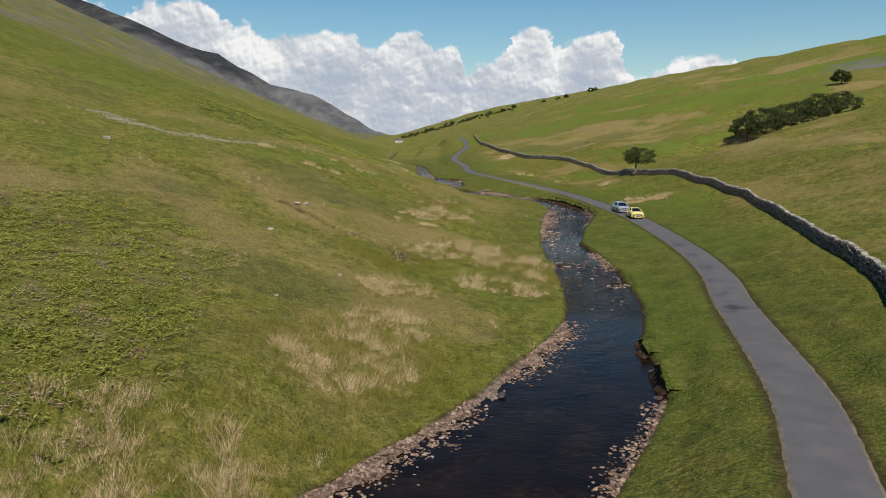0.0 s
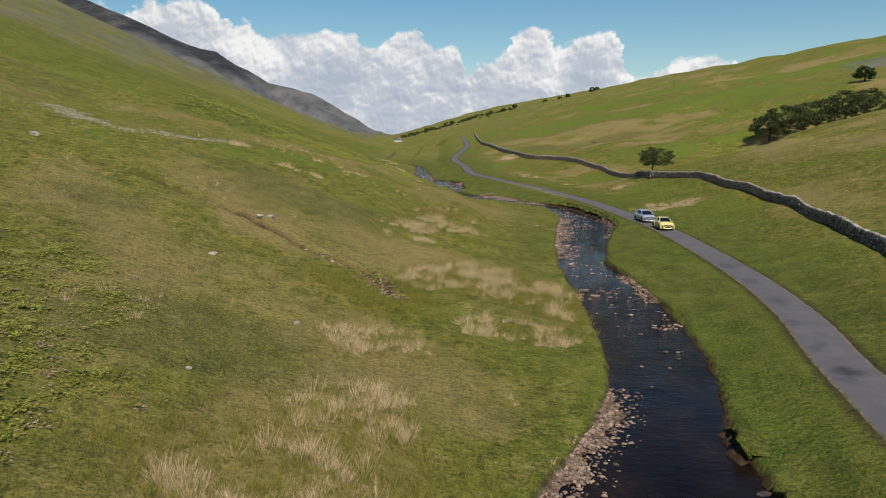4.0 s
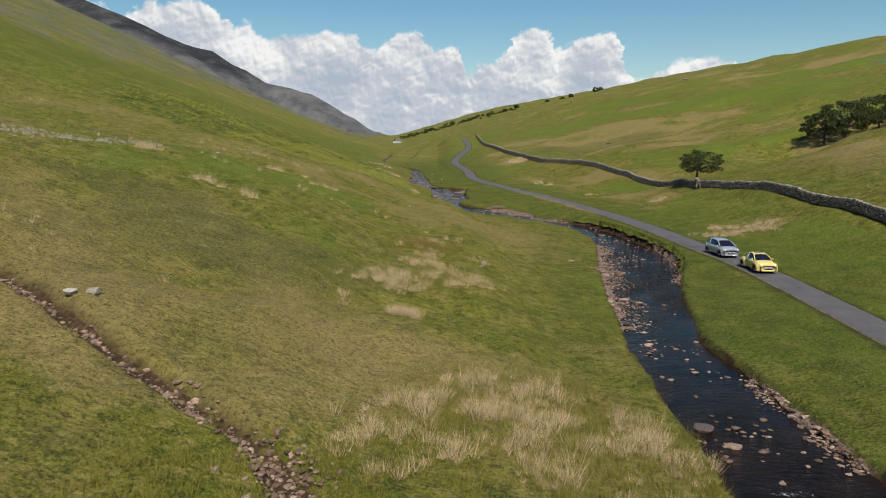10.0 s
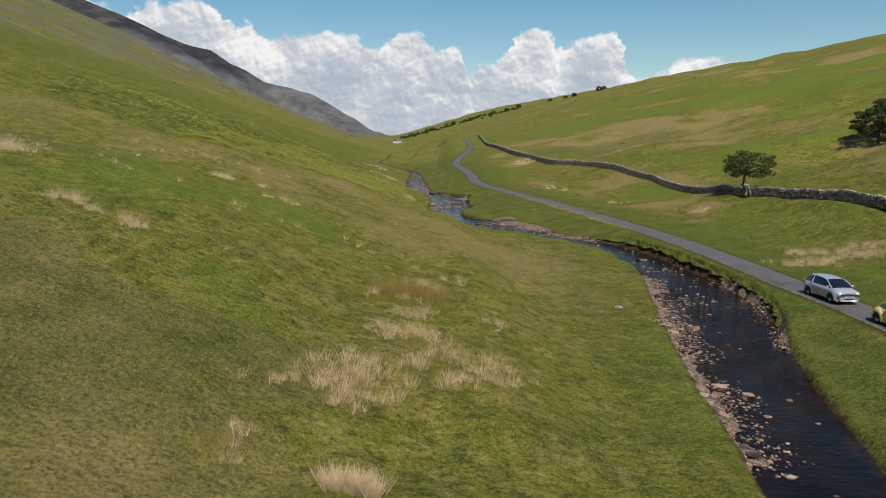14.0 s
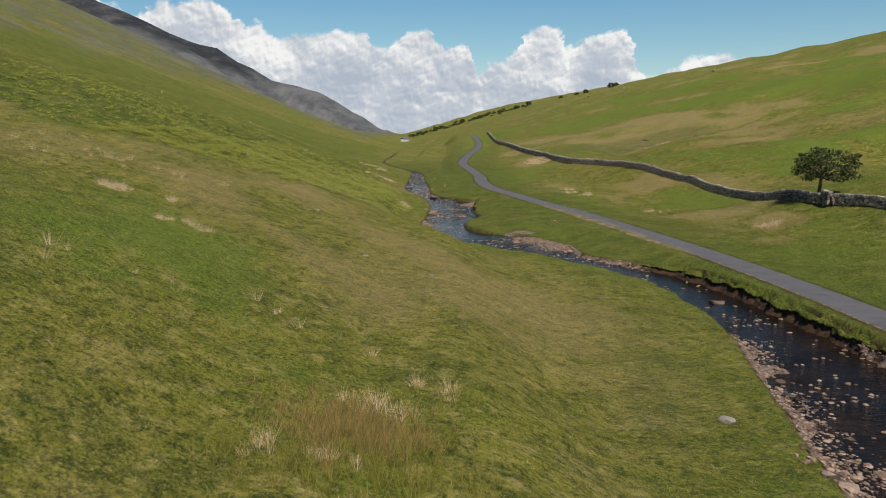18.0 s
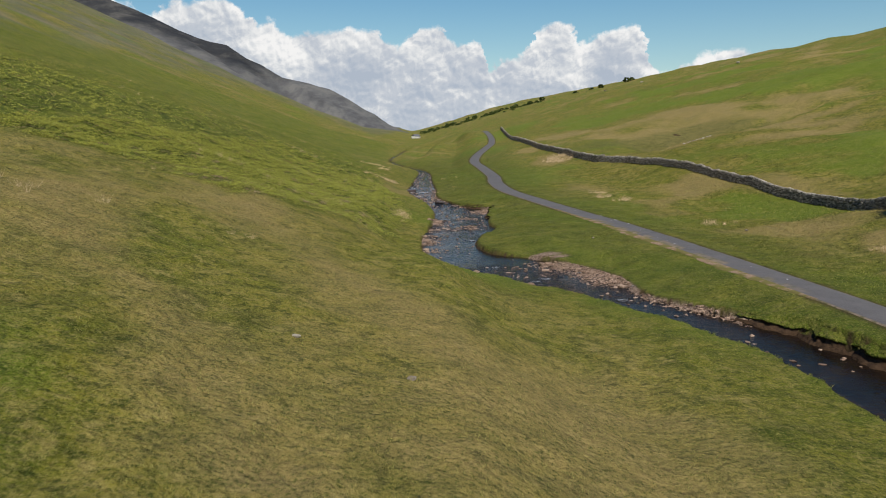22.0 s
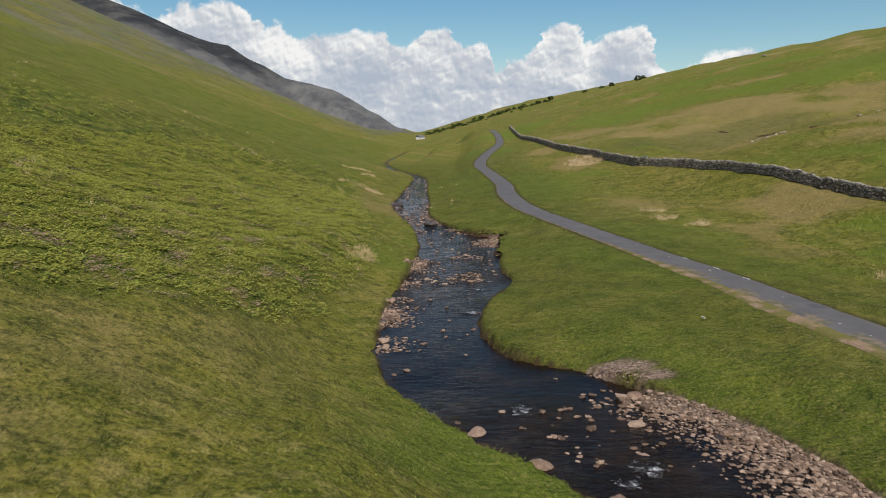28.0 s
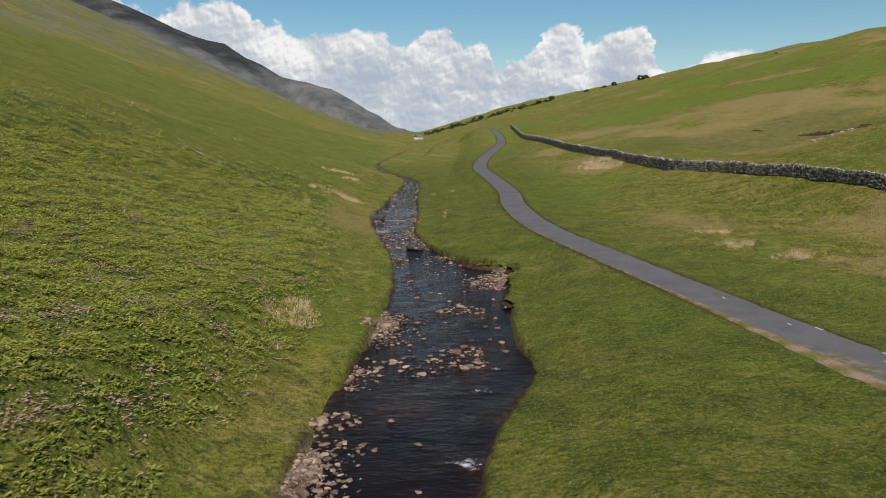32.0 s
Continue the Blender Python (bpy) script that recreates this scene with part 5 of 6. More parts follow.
def lay_stones():
    rnd = np.random.RandomState(250)
    big, small = [], []
    for side, y0, y1, inset, half, n, m in BARS:
        for k in range(n):
            p = bank_point(side, rnd.uniform(y0, y1), max(0.12, inset + rnd.uniform(-half, half) * 0.8))
            big.append((p[0], p[1], rnd.choice([0.18, 0.2, 0.24, 0.3, 0.42]), 0))
        yy = y0 + (y1 - y0) * rnd.beta(1.3, 1.3, int(m * 1.5))
        for y in yy:
            if math.sin(y * 0.7) + math.sin(y * 0.31 + 1) > -1.5 + 0.9 * rnd.uniform():
                p = bank_point(side, y, max(0.02 + 0.1 * rnd.uniform(), inset + rnd.normal() * half * 0.8))
                small.append((p[0], p[1], 0.05 + 0.24 * rnd.beta(1.1, 3.2)))
    for cx, cy, r, n in [(14.6, 58.5, 1, 7), (3.2, 183.4, 0.8, 9), (3.0, 185.2, 0.8, 7), (2.6, 192.9, 1.3, 10), (-1.4, 188.6, 1.0, 12), (-1.5, 177, 0.9, 10), (8.4, 160, 1.3, 9), (15.5, 104, 1.6, 10), (19, 112, 2, 10), (3.8, 201.1, 1.3, 12), (0.5, 184, 2.4, 14), (7, 157, 2.5, 10), (-4.5, 222, 2, 8), (14, 92, 1.5, 8), (13.5, 80, 2, 8), (12.6, 68, 2, 6), (20.5, 124, 1.5, 8)]:
        for k in range(n):
            a, q = rnd.uniform(0, 6.28), r * math.sqrt(rnd.uniform())
            big.append((cx + q * math.cos(a), cy + q * math.sin(a), rnd.choice([0.26, 0.34, 0.42, 0.55]), 1))
        for k in range(n * 3):
            a, q = rnd.uniform(0, 6.28), r * math.sqrt(rnd.uniform())
            small.append((cx + q * math.cos(a), cy + q * math.sin(a), rnd.uniform(0.12, 0.26)))
    for k in range(260):
        a, q = rnd.uniform(0, 6.28), math.sqrt(rnd.uniform())
        small.append((8.9 + q * (1.25 * math.cos(a) - 0.25 * math.sin(a)), 162.4 + q * (0.55 * math.sin(a) - 0.75 * math.cos(a)), rnd.uniform(0.03, 0.08)))
    for k in range(260):
        y = rnd.uniform(46, 235)
        xl, xr = np.interp(y, LEFT_LINE[:, 1], LEFT_LINE[:, 0]), np.interp(y, RIGHT_LINE[:, 1], RIGHT_LINE[:, 0])
        small.append((rnd.uniform(xl + 0.3, xr - 0.3), y, rnd.uniform(0.15, 0.34)))
    for k in range(120):
        y = rnd.uniform(203, 305)
        xl, xr = np.interp(y, LEFT_LINE[:, 1], LEFT_LINE[:, 0]), np.interp(y, RIGHT_LINE[:, 1], RIGHT_LINE[:, 0])
        small.append((xl + (xr - xl) * rnd.beta(0.6, 0.6), y, rnd.uniform(0.15, 0.42)))
    order = rnd.permutation(len(big))
    keep = [big[i] for i in order[:295]]
    small += [(b[0], b[1], b[2]) for b in (big[i] for i in order[295:])]
    zs = ground_z([b[0] for b in keep], [b[1] for b in keep])
    for k, ((x, y, s, mid), z) in enumerate(zip(keep, zs)):
        w = float(water_z(y))
        wet = in_river(np.array([x]), np.array([y]))[0]
        if not wet:
            s = min(s, 0.34)
        zz = max(float(z), w - 0.16) if wet else float(z)
        src = WET if (wet and k % 4 == 0) else STONES
        o = new("river_stone", src[k % len(src)])
        o.location = (x, y, zz + (0.08 if wet else -0.05) * s)
        o.rotation_euler = (rnd.uniform(-0.2, 0.2), rnd.uniform(-0.2, 0.2), rnd.uniform(0, 6.28))
        o.scale = (s * rnd.uniform(0.85, 1.4), s, s * rnd.uniform(0.8, 1.3))
        tagged(o, "wet dark stone lying in the shallow river" if src is WET else "pinkish brown water-worn stone in the river bed", "stone", "stones along the river")
    sm = np.array(small)
    z = np.maximum(ground_z(sm[:, 0], sm[:, 1]), np.where(in_river(sm[:, 0], sm[:, 1]), water_z(sm[:, 1]) - 0.04, -99)) + 0.02
    instances("river_gravel", PEBBLES, np.column_stack([sm[:, 0], sm[:, 1], z, sm[:, 2], rnd.uniform(0, 6.28, len(sm))]), "pinkish gravel and small stones on the river's edges", "gravel")
    # stones in the gully
    s = spline(GULLY, 0.02)
    s = s[(s[:, 1] < 74)]
    k = (len(s) * rnd.beta(1.7, 1.0, 5200)).astype(int)
    k = k[rnd.uniform(0, 1, 5200) < np.clip(0.28 + 0.4 * waves(s[k, 0], s[k, 1], 2.6, 251) + 0.35 * smooth(-7, -3.5, s[k, 0]), 0.02, 1)][:1500]
    k = np.concatenate([k, rnd.randint(0, len(s), 1500 - len(k))])
    sp = s[k] + rnd.normal(size=(1500, 2)) * (0.14 + 0.26 * smooth(-12, -5, s[k, 0]))[:, None] * (1 + 0.6 * waves(s[k, 0], s[k, 1], 1.7, 252))[:, None]
    instances("gully_stones", PEBBLES, np.column_stack([sp, ground_z(sp[:, 0], sp[:, 1]) + 0.03, 0.05 + 0.3 * rnd.beta(1, 3.0, 1500), rnd.uniform(0, 6.28, 1500)]), "loose stones in a dry gully", "stones")
    # single boulders: x, y, size, sunk, kind
    by_river = [(-13.1, 67.8, 0.5, "p"), (-13.8, 67.4, 0.45, "p"), (-13.4, 54.9, 0.42, "p"), (-9.4, 39.3, 0.25, "p"), (-7, 47.4, 0.28, "p"), (12.7, 107.4, 0.5, "p"), (0.7, 122.8, 0.26, "p"), (-3.5, 124.7, 0.24, "p"), (3.2, 157, 0.62, "r"), (5.2, 154.6, 0.7, "r"), (7.2, 152.4, 0.6, "r"), (-8.2, 236.8, 1.7, "w"), (-7.6, 234.5, 0.9, "w"), (-1.7, 214.6, 1.1, "w"), (11.4, 69.1, 0.75, "w"), (13, 67, 0.45, "r"), (14.6, 168.6, 0.24, "p"), (9.4, 160.5, 0.6, "r"), (-1.4, 168.2, 0.6, "r"), (3.5, 95, 0.3, "p"), (-36.5, 78, 0.8, "p"), (10.3, 32.6, 0.45, "w"), (11.3, 36.4, 0.5, "w"), (-24, 118.3, 0.4, "p")]
    on_fields = [(20.3, 129.4, 0.8, "r"), (20.8, 129.8, 0.5, "r"), (46, 245.6, 0.5, "p"), (46.7, 245.4, 0.35, "p"), (47.3, 246, 0.4, "p"), (48, 246, 0.5, "p"), (48.8, 246.7, 0.4, "p"), (49.5, 246.6, 0.45, "p"), (50.3, 247.3, 0.5, "p"), (51.2, 247.7, 0.4, "p"), (52, 248.4, 0.45, "p"), (87, 285, 1.2, "p"), (84, 288, 0.9, "p"), (190, 610, 2.2, "p"), (204, 640, 1.8, "p"), (176, 660, 2, "p"), (160, 700, 2.4, "p"), (212, 700, 2, "p"), (150, 640, 1.6, "p"), (140, 720, 2.2, "p"), (186, 740, 2.2, "p"), (128, 760, 2, "p"), (170, 800, 2.6, "p"), (30, 171, 0.3, "p")]
    for k, (x, y, sz, kind) in enumerate(by_river + on_fields):
        z = gz(x, y)
        if in_river(np.array([x]), np.array([y]))[0]:
            z = max(z, float(water_z(y)) - 0.1)
        o = new("boulder", {"p": PALE, "w": WET, "r": STONES}[kind][k % 4])
        o.location, o.rotation_euler, o.scale = (x, y, z + 0.12 * sz), (0.1, -0.1, k * 1.7), (sz * 1.15, sz, sz)
        tagged(o, {"p": "pale weathered limestone boulder in the grass", "w": "dark wet boulder at the water's edge", "r": "brown boulder at the foot of the bank"}[kind], "boulder", "scattered boulders")


lay_stones()


# ---- grass, straw and ferns ----
def blades(x, y, z, high, wide, reach, count, rnd):
    """Upright pointed blades in tufts: arrays of places, heights and widths."""
    n = len(x) * count
    rep = lambda v: np.repeat(v, count)
    a, q = rnd.uniform(0, 6.283, n), rnd.uniform(0, 1, n)
    h, w = rep(high) * rnd.uniform(0.55, 1.15, n), rep(wide)
    bx, by, bz = rep(x) + np.cos(a) * q * rep(high) * 0.4, rep(y) + np.sin(a) * q * rep(high) * 0.4, rep(z) - 0.02
    b = rnd.uniform(0, 6.283, n)
    dx, dy = np.cos(b) * w * 0.5, np.sin(b) * w * 0.5
    tx, ty = bx + np.cos(a) * reach * h * (0.3 + q), by + np.sin(a) * reach * h * (0.3 + q)
    v = np.stack([np.stack([bx - dx, by - dy, bz], 1), np.stack([bx + dx, by + dy, bz], 1), np.stack([tx, ty, bz + h], 1)], 1)
    return v.reshape(-1, 3), np.arange(3 * n).reshape(n, 3)


def open_ground(x, y, road=1.75, bank=0.05):
    """True where turf grows: not in the water, on the road or in the gully."""
    ok = ~in_river(x, y) & (away(x, y, RIGHT_LINE)[0] > 0.4) & (away(x, y, LEFT_LINE)[0] > 0.15)
    ok &= away(x, y, ROAD_LINE)[0] > road
    ok &= away(x, y, np.array(GULLY, float))[0] > 0.7
    return ok


TUFT = (-1.45, 78.2)


def sow_grass():
    rnd = np.random.RandomState(300)
    for name, x0, x1, y0, y1, n, hi, wd, cnt in [("short_grass", -24, 32, 17, 190, 270000, 0.125, 0.016, 5), ("far_grass", -70, 62, 16, 290, 80000, 0.2, 0.045, 4), ("field_grass", 26, 62, 90, 262, 70000, 0.2, 0.035, 4)]:
        x, y = rnd.uniform(x0, x1, n), rnd.uniform(y0, y1, n)
        ok = open_ground(x, y) & ~((name == "far_grass") & (x > -24) & (x < 32) & (y > 17) & (y < 190))
        x, y = x[ok], y[ok]
        l = lushness(x, y)
        clump = 0.75 + 0.55 * waves(x, y, 3.2, 301) + 0.6 * waves(x, y, 1.1, 302)
        h = hi * np.clip(clump, 0.25, 1.7) * (1 - 0.35 * l)
        v, f = blades(x, y, ground_z(x, y), h, np.full(len(x), wd), 0.7, cnt, rnd)
        me = mesh(name, v, f, M["blade"], masks={"lush": np.repeat(l, 3 * cnt), "tone": np.repeat(tone_at(x, y), 3 * cnt)})
        tagged(new(name, me), "tussocky green and yellowish hill grass", "grass", kind="stuff")
    # dry straw tufts
    n = 60000
    x, y = rnd.uniform(-60, 40, n), rnd.uniform(15, 290, n)
    m = blobs(x, y, STRAW, 0.55)
    thin = smooth(0.5, 1.1, waves(x, y, 17, 303) + 0.3 * waves(x, y, 4, 304)) * (x < 6) * 0.1
    for cx, cy, rx, ry in STRAW:
        k = int(rx * ry * 36)
        a, q = rnd.uniform(0, 6.283, k), np.sqrt(rnd.uniform(0, 1, k)) * 1.15
        x, y, m = np.concatenate([x, cx + rx * q * np.cos(a)]), np.concatenate([y, cy + ry * q * np.sin(a)]), np.concatenate([m, np.full(k, 0.95)])
    thin = np.concatenate([thin, np.zeros(len(x) - len(thin))])
    clus = smooth(-0.35, 0.45, waves(x, y, 2.6, 21) * -1 + 0.7 * waves(x, y, 1.0, 305) + 0.4 * waves(x, y, 6, 307))
    ok = (rnd.uniform(0, 1, len(x)) < np.maximum(m * clus, thin)) & open_ground(x, y, 2.2)
    x, y = x[ok], y[ok]
    k = 70
    tuft = np.arange(len(x) + k) >= len(x)
    x, y = np.concatenate([x, TUFT[0] + 0.4 * rnd.normal(size=k) - 0.5 * (np.arange(k) % 4 == 0)]), np.concatenate([y, TUFT[1] + 0.22 * rnd.normal(size=k)])
    h = np.where(tuft, 0.62 * rnd.uniform(0.6, 1.2, len(x)), 0.56 * np.clip(1 + 0.5 * waves(x, y, 2.6, 306), 0.5, 1.6) * rnd.uniform(0.6, 1.2, len(x)))
    v, f = blades(x, y, ground_z(x, y), h, np.where(tuft, 0.016, 0.0105), 0.62, 32, rnd)
    tagged(new("dry_grass", mesh("dry_grass", v, f, M["straw"])), "pale straw-coloured tufts of dry moor grass", "grass", kind="stuff")
    line = spline(BLEACHED, 0.04)
    keep = rnd.uniform(0, 1, len(line)) < 0.62 + 0.6 * waves(line[:, 0], line[:, 1], 5, 308)
    px, py = (line[keep] + rnd.normal(size=(int(keep.sum()), 2)) * np.array([1.1, 1.5])).T
    v, f = blades(px, py, ground_z(px, py), np.full(len(px), 0.26), np.full(len(px), 0.02), 0.7, 12, rnd)
    tagged(new("bleached_grass", mesh("bleached_grass", v, f, M["bleached"])), "pale bleached grass along the brow of the slope", "grass", kind="stuff")
    # green rushes among them
    x, y = rnd.uniform(-16, 12, 26000), rnd.uniform(16, 108, 26000)
    ok = (rnd.uniform(0, 1, 26000) < 0.55 * blobs(x, y, STRAW, 0.9) + blobs(x, y, [(5, 66, 5, 5), (6, 72, 1.2, 0.8), (-4, 33, 6, 5), (-6, 24, 7, 4), (-4, 57, 4, 4), (-1, 98, 3, 2), (8, 62, 2, 5)], 0.5) * 0.9) & open_ground(x, y)
    x, y = x[ok], y[ok]
    v, f = blades(x, y, ground_z(x, y), np.full(len(x), 0.5), np.full(len(x), 0.016), 0.5, 16, rnd)
    k = 330
    v2, f2 = blades(*(lambda px, py: (px, py, ground_z(px, py)))(-0.9 + 1.15 * rnd.normal(size=k), 100.3 + 0.85 * rnd.normal(size=k)), 0.42 * rnd.uniform(0.6, 1.3, k), np.full(k, 0.014), 0.6, 26, rnd)
    tagged(new("rusty_rushes", mesh("rusty_rushes", v2, f2, M["rust"])), "rust-brown clump of rushes in the pasture", "rushes", kind="stuff")
    tagged(new("rushes", mesh("rushes", v, f, M["rush"])), "dark green rushes in damp hollows", "rushes", kind="stuff")


sow_grass()


def fronds(x, y, z, size, count, rnd, lift=(0.05, 0.45)):
    """Arching fern fronds: a kite folded along its midrib."""
    n = len(x) * count
    rep = lambda v: np.repeat(v, count)
    a = rnd.uniform(0, 6.283, n)
    s = rep(size) * rnd.uniform(0.6, 1.2, n)
    up = rnd.uniform(*lift, n)
    c, q = np.cos(a), np.sin(a)
    bx, by, bz = rep(x) + rnd.normal(size=n) * 0.14, rep(y) + rnd.normal(size=n) * 0.14, rep(z) + s * rnd.uniform(0.0, 0.8, n)
    pt = lambda along, side, h: np.stack([bx + c * s * along - q * s * side, by + q * s * along + c * s * side, bz + s * h], 1)
    v = np.stack([pt(0.0, 0, 0), pt(0.38, 0.2, up * 0.8), pt(1.0, 0, up), pt(0.38, -0.2, up * 0.8)], 1)
    q2 = np.array([(0, 2, 1), (0, 3, 2)])
    return v.reshape(-1, 3), (q2[None] + 4 * np.arange(n)[:, None, None]).reshape(-1, 3)


def sow_ferns():
    rnd = np.random.RandomState(320)
    x, y = np.concatenate([rnd.uniform(-34, -3, 70000), rnd.uniform(-80, -10, 30000)]), np.concatenate([rnd.uniform(140, 235, 70000), rnd.uniform(130, 380, 30000)])
    x, y = np.concatenate([x, rnd.uniform(-34, -9, 24000)]), np.concatenate([y, rnd.uniform(18, 52, 24000)])
    thick = bracken_at(x, y)
    ok = rnd.uniform(0, 1, len(x)) < np.where(thick > 0.15, thick, 0) * np.interp(y, [60, 140, 185, 215], [1, 1, 1, 0.5]) * np.clip(0.7 + 0.85 * waves(x, y, 1.7, 321), 0.06, 1)
    x, y = x[ok], y[ok]
    far = np.where((y > 235) | (x < -34), 1.5, 1.0)
    dead = waves(x, y, 3.5, 322) + 0.4 * waves(x, y, 1.2, 323) > 0.5 - 0.14 * (1 - smooth(165, 190, y))
    z = ground_z(x, y)
    v, f = fronds(x[~dead], y[~dead], z[~dead], 0.19 * far[~dead], 10, rnd)
    tagged(new("bracken", mesh("bracken", v, f, M["fern"])), "dense bright green bracken on the hillside", "ferns", kind="stuff")
    v, f = fronds(x[dead], y[dead], z[dead], 0.17 * far[dead], 6, rnd, (-0.12, 0.1))
    tagged(new("dead_bracken", mesh("dead_bracken", v, f, M["fern_dead"])), "brown patches of dead flattened bracken", "ferns", kind="stuff")


sow_ferns()


# ---- cars ----
def loft(rows):
    """Skin over stations that have equal counts of points."""
    v = np.array(rows, float)
    k, m = v.shape[:2]
    i = np.arange(k * m).reshape(k, m)
    return v.reshape(-1, 3), np.stack([i[:-1, :-1].ravel(), i[:-1, 1:].ravel(), i[1:, 1:].ravel(), i[1:, :-1].ravel()], 1)


def mirror_row(half):
    return half + [(x, -y, z) for x, y, z in half[-2::-1]] if abs(half[-1][1]) < 1e-6 else half + [(x, -y, z) for x, y, z in half[::-1]]


def trimmed(v, f):
    """The faces with only the vertices that they use."""
    used, back = np.unique(f, return_inverse=True)
    return v[used], back.reshape(f.shape)


def capped(v, f, k, m):
    """Close the first and last station of a loft with fans of four-corner faces."""
    extra = []
    for base in (0, (k - 1) * m):
        for j in range(m // 2):
            a, b = base + j, base + m - 1 - j
            if j + 1 < m - 1 - j - 1 + 1:
                extra.append((a, a + 1, b - 1, b))
    return v, np.concatenate([f, np.array(extra)])


def wheel(x, y, r, parent, label):
    a = np.linspace(0, 2 * math.pi, 25)[:-1]
    prof = [(-0.09, r * 0.62), (-0.1, r * 0.9), (-0.07, r), (0.07, r), (0.1, r * 0.9), (0.09, r * 0.62)]
    rows = [[(rr * math.cos(t), w, rr * math.sin(t)) for w, rr in prof] for t in list(a) + [a[0]]]
    tyre = part("tyre", mesh("tyre", *loft(rows), M["rubber"]), parent, label, Matrix.Translation((x, y, r)))
    side = 1 if y > 0 else -1
    rim = [[(rr * math.cos(t), side * w, rr * math.sin(t)) for w, rr in [(0.06, 0.001), (0.085, r * 0.16), (0.05, r * 0.3), (0.07, r * 0.58), (0.09, r * 0.64)]] for t in list(a) + [a[0]]]
    part("rim", mesh("rim", *loft(rim), M["alloy"]), tyre)


def car(name, label, at, turn, paint, lower, cabin, width, wheels, r, round_wings):
    base = thing(name, label, "car", at, turn)
    w = width / 2
    rows = []
    for x, top, k in lower:
        rows.append(mirror_row([(x, w * k * 0.86, 0.2), (x, w * k * 0.97, 0.3), (x, w * k, 0.5), (x, w * k * 0.985, min(top - 0.1, 0.75)), (x, w * k * 0.93, top - 0.03), (x, w * k * 0.7, top), (x, 0, top + 0.025)]))
    v, f = loft(rows)
    v, f = capped(v, f, len(rows), len(rows[0]))
    body = part("body", mesh("body", v, f, M[paint]), base)
    part("underside", mesh("underside", *loft([[(lower[0][0] - 0.1, y, 0.2) for y in (-w * 0.8, w * 0.8)], [(lower[-1][0] + 0.1, y, 0.2) for y in (-w * 0.8, w * 0.8)]]), M["trim"]), base)
    # cabin: stations of x, belt height, roof height, half-width at belt and roof
    crow = [mirror_row([(x, wb * w, zb), (x, (wb * 0.35 + wt * 0.65) * w, zb * 0.3 + zt * 0.7), (x, wt * w, zt - 0.07), (x, wt * w * 0.7, zt - 0.012), (x, 0, zt)]) for x, zb, zt, wb, wt in cabin]
    cv, cf = loft(crow)
    pane = lambda name, sel, mat: mesh(name, *trimmed(cv, cf[sel]), M[mat])
    m = len(crow[0]) - 1
    seg = np.arange(len(cf)) // m
    col = np.arange(len(cf)) % m
    roofcol = (col >= 2) & (col < m - 2)
    n = len(cabin) - 1
    part("roof", pane("roof", roofcol & (seg >= 1) & (seg < n - 1), paint), base)
    part("windscreen", pane("windscreen", roofcol & (seg == 0), "car_glass"), base)
    part("rear_window", pane("rear_window", roofcol & (seg == n - 1), "car_glass"), base)
    for side, sel in (("near", col < 2), ("off", col >= m - 2)):
        part("side_window", pane("side_window", sel, "car_glass"), base)
    for sgn in (1, -1):
        for j in (0, len(cabin) // 2, n):
            a, b = cabin[j], cabin[min(j + 1, n)] if j == 0 else (cabin[j - 1] if j == n else cabin[j])
            p = [(a[0], sgn * a[3] * w, a[1]), ((a[0] + b[0]) / 2, sgn * (a[3] + b[4]) / 2 * w * 1.005, (a[1] + b[2]) / 2), (b[0], sgn * b[4] * w, b[2] - 0.06)]
            part("pillar", mesh("pillar", *tube(p, [0.05, 0.045, 0.04], 6), M[paint]), base)
        part("mirror", rock_like((0.1, 0.16, 0.11), M[paint]), base, "", Matrix.Translation((cabin[0][0] - 0.2, sgn * (w + 0.03), cabin[0][1] + 0.08)))
    for x in wheels:
        for sgn in (1, -1):
            wheel(x, sgn * (w - 0.1), r, base, "black tyre")
            bulge = 0.09 if round_wings else 0.02
            arch = [[((r + 0.1 + d) * math.cos(t) + x, sgn * (w - 0.16 + o), (r + 0.1 + d) * math.sin(t) * 0.98 + r - 0.03) for d, o in ((-0.02, 0.0), (-0.03, 0.17 + bulge * 0.5), (0.06, 0.15 + bulge), (0.2, 0.1 + bulge * 0.4), (0.3, 0.02))] for t in np.linspace(-0.15, math.pi + 0.15, 15)]
            part("wing", mesh("wing", *loft(arch), M[paint]), base)
            well = [[((r + 0.07) * q * math.cos(t) + x, sgn * (w + 0.004), (r + 0.07) * q * math.sin(t) + r - 0.03) for q in (0.0, 1.0)] for t in np.linspace(0, math.pi, 13)]
            part("wheel_well", mesh("wheel_well", *loft(well), M["trim"]), base)
    front, rear = lower[0][0], lower[-1][0]
    for sgn in (1, -1):
        part("headlight", rock_like((0.16, 0.26, 0.2) if round_wings else (0.22, 0.32, 0.16), M["lamp"]), base, "clear headlamp", Matrix.Translation((front - 0.14, sgn * w * 0.66, 0.68)))
        part("rear_light", rock_like((0.12, 0.2, 0.22), M["lamp_red"]), base, "red lamp", Matrix.Translation((rear + 0.08, sgn * w * 0.68, 0.72)))
    for x, k in ((front + 0.02, 1), (rear - 0.02, -1)):
        bumper = [[(x - k * (0.02 + 0.22 * abs(y) ** 3), y * w * 0.93, z) for z in (0.26, 0.3, 0.46, 0.5)] for y in np.linspace(-1, 1, 11)]
        part("bumper", mesh("bumper", *loft(bumper), M[paint]), base)
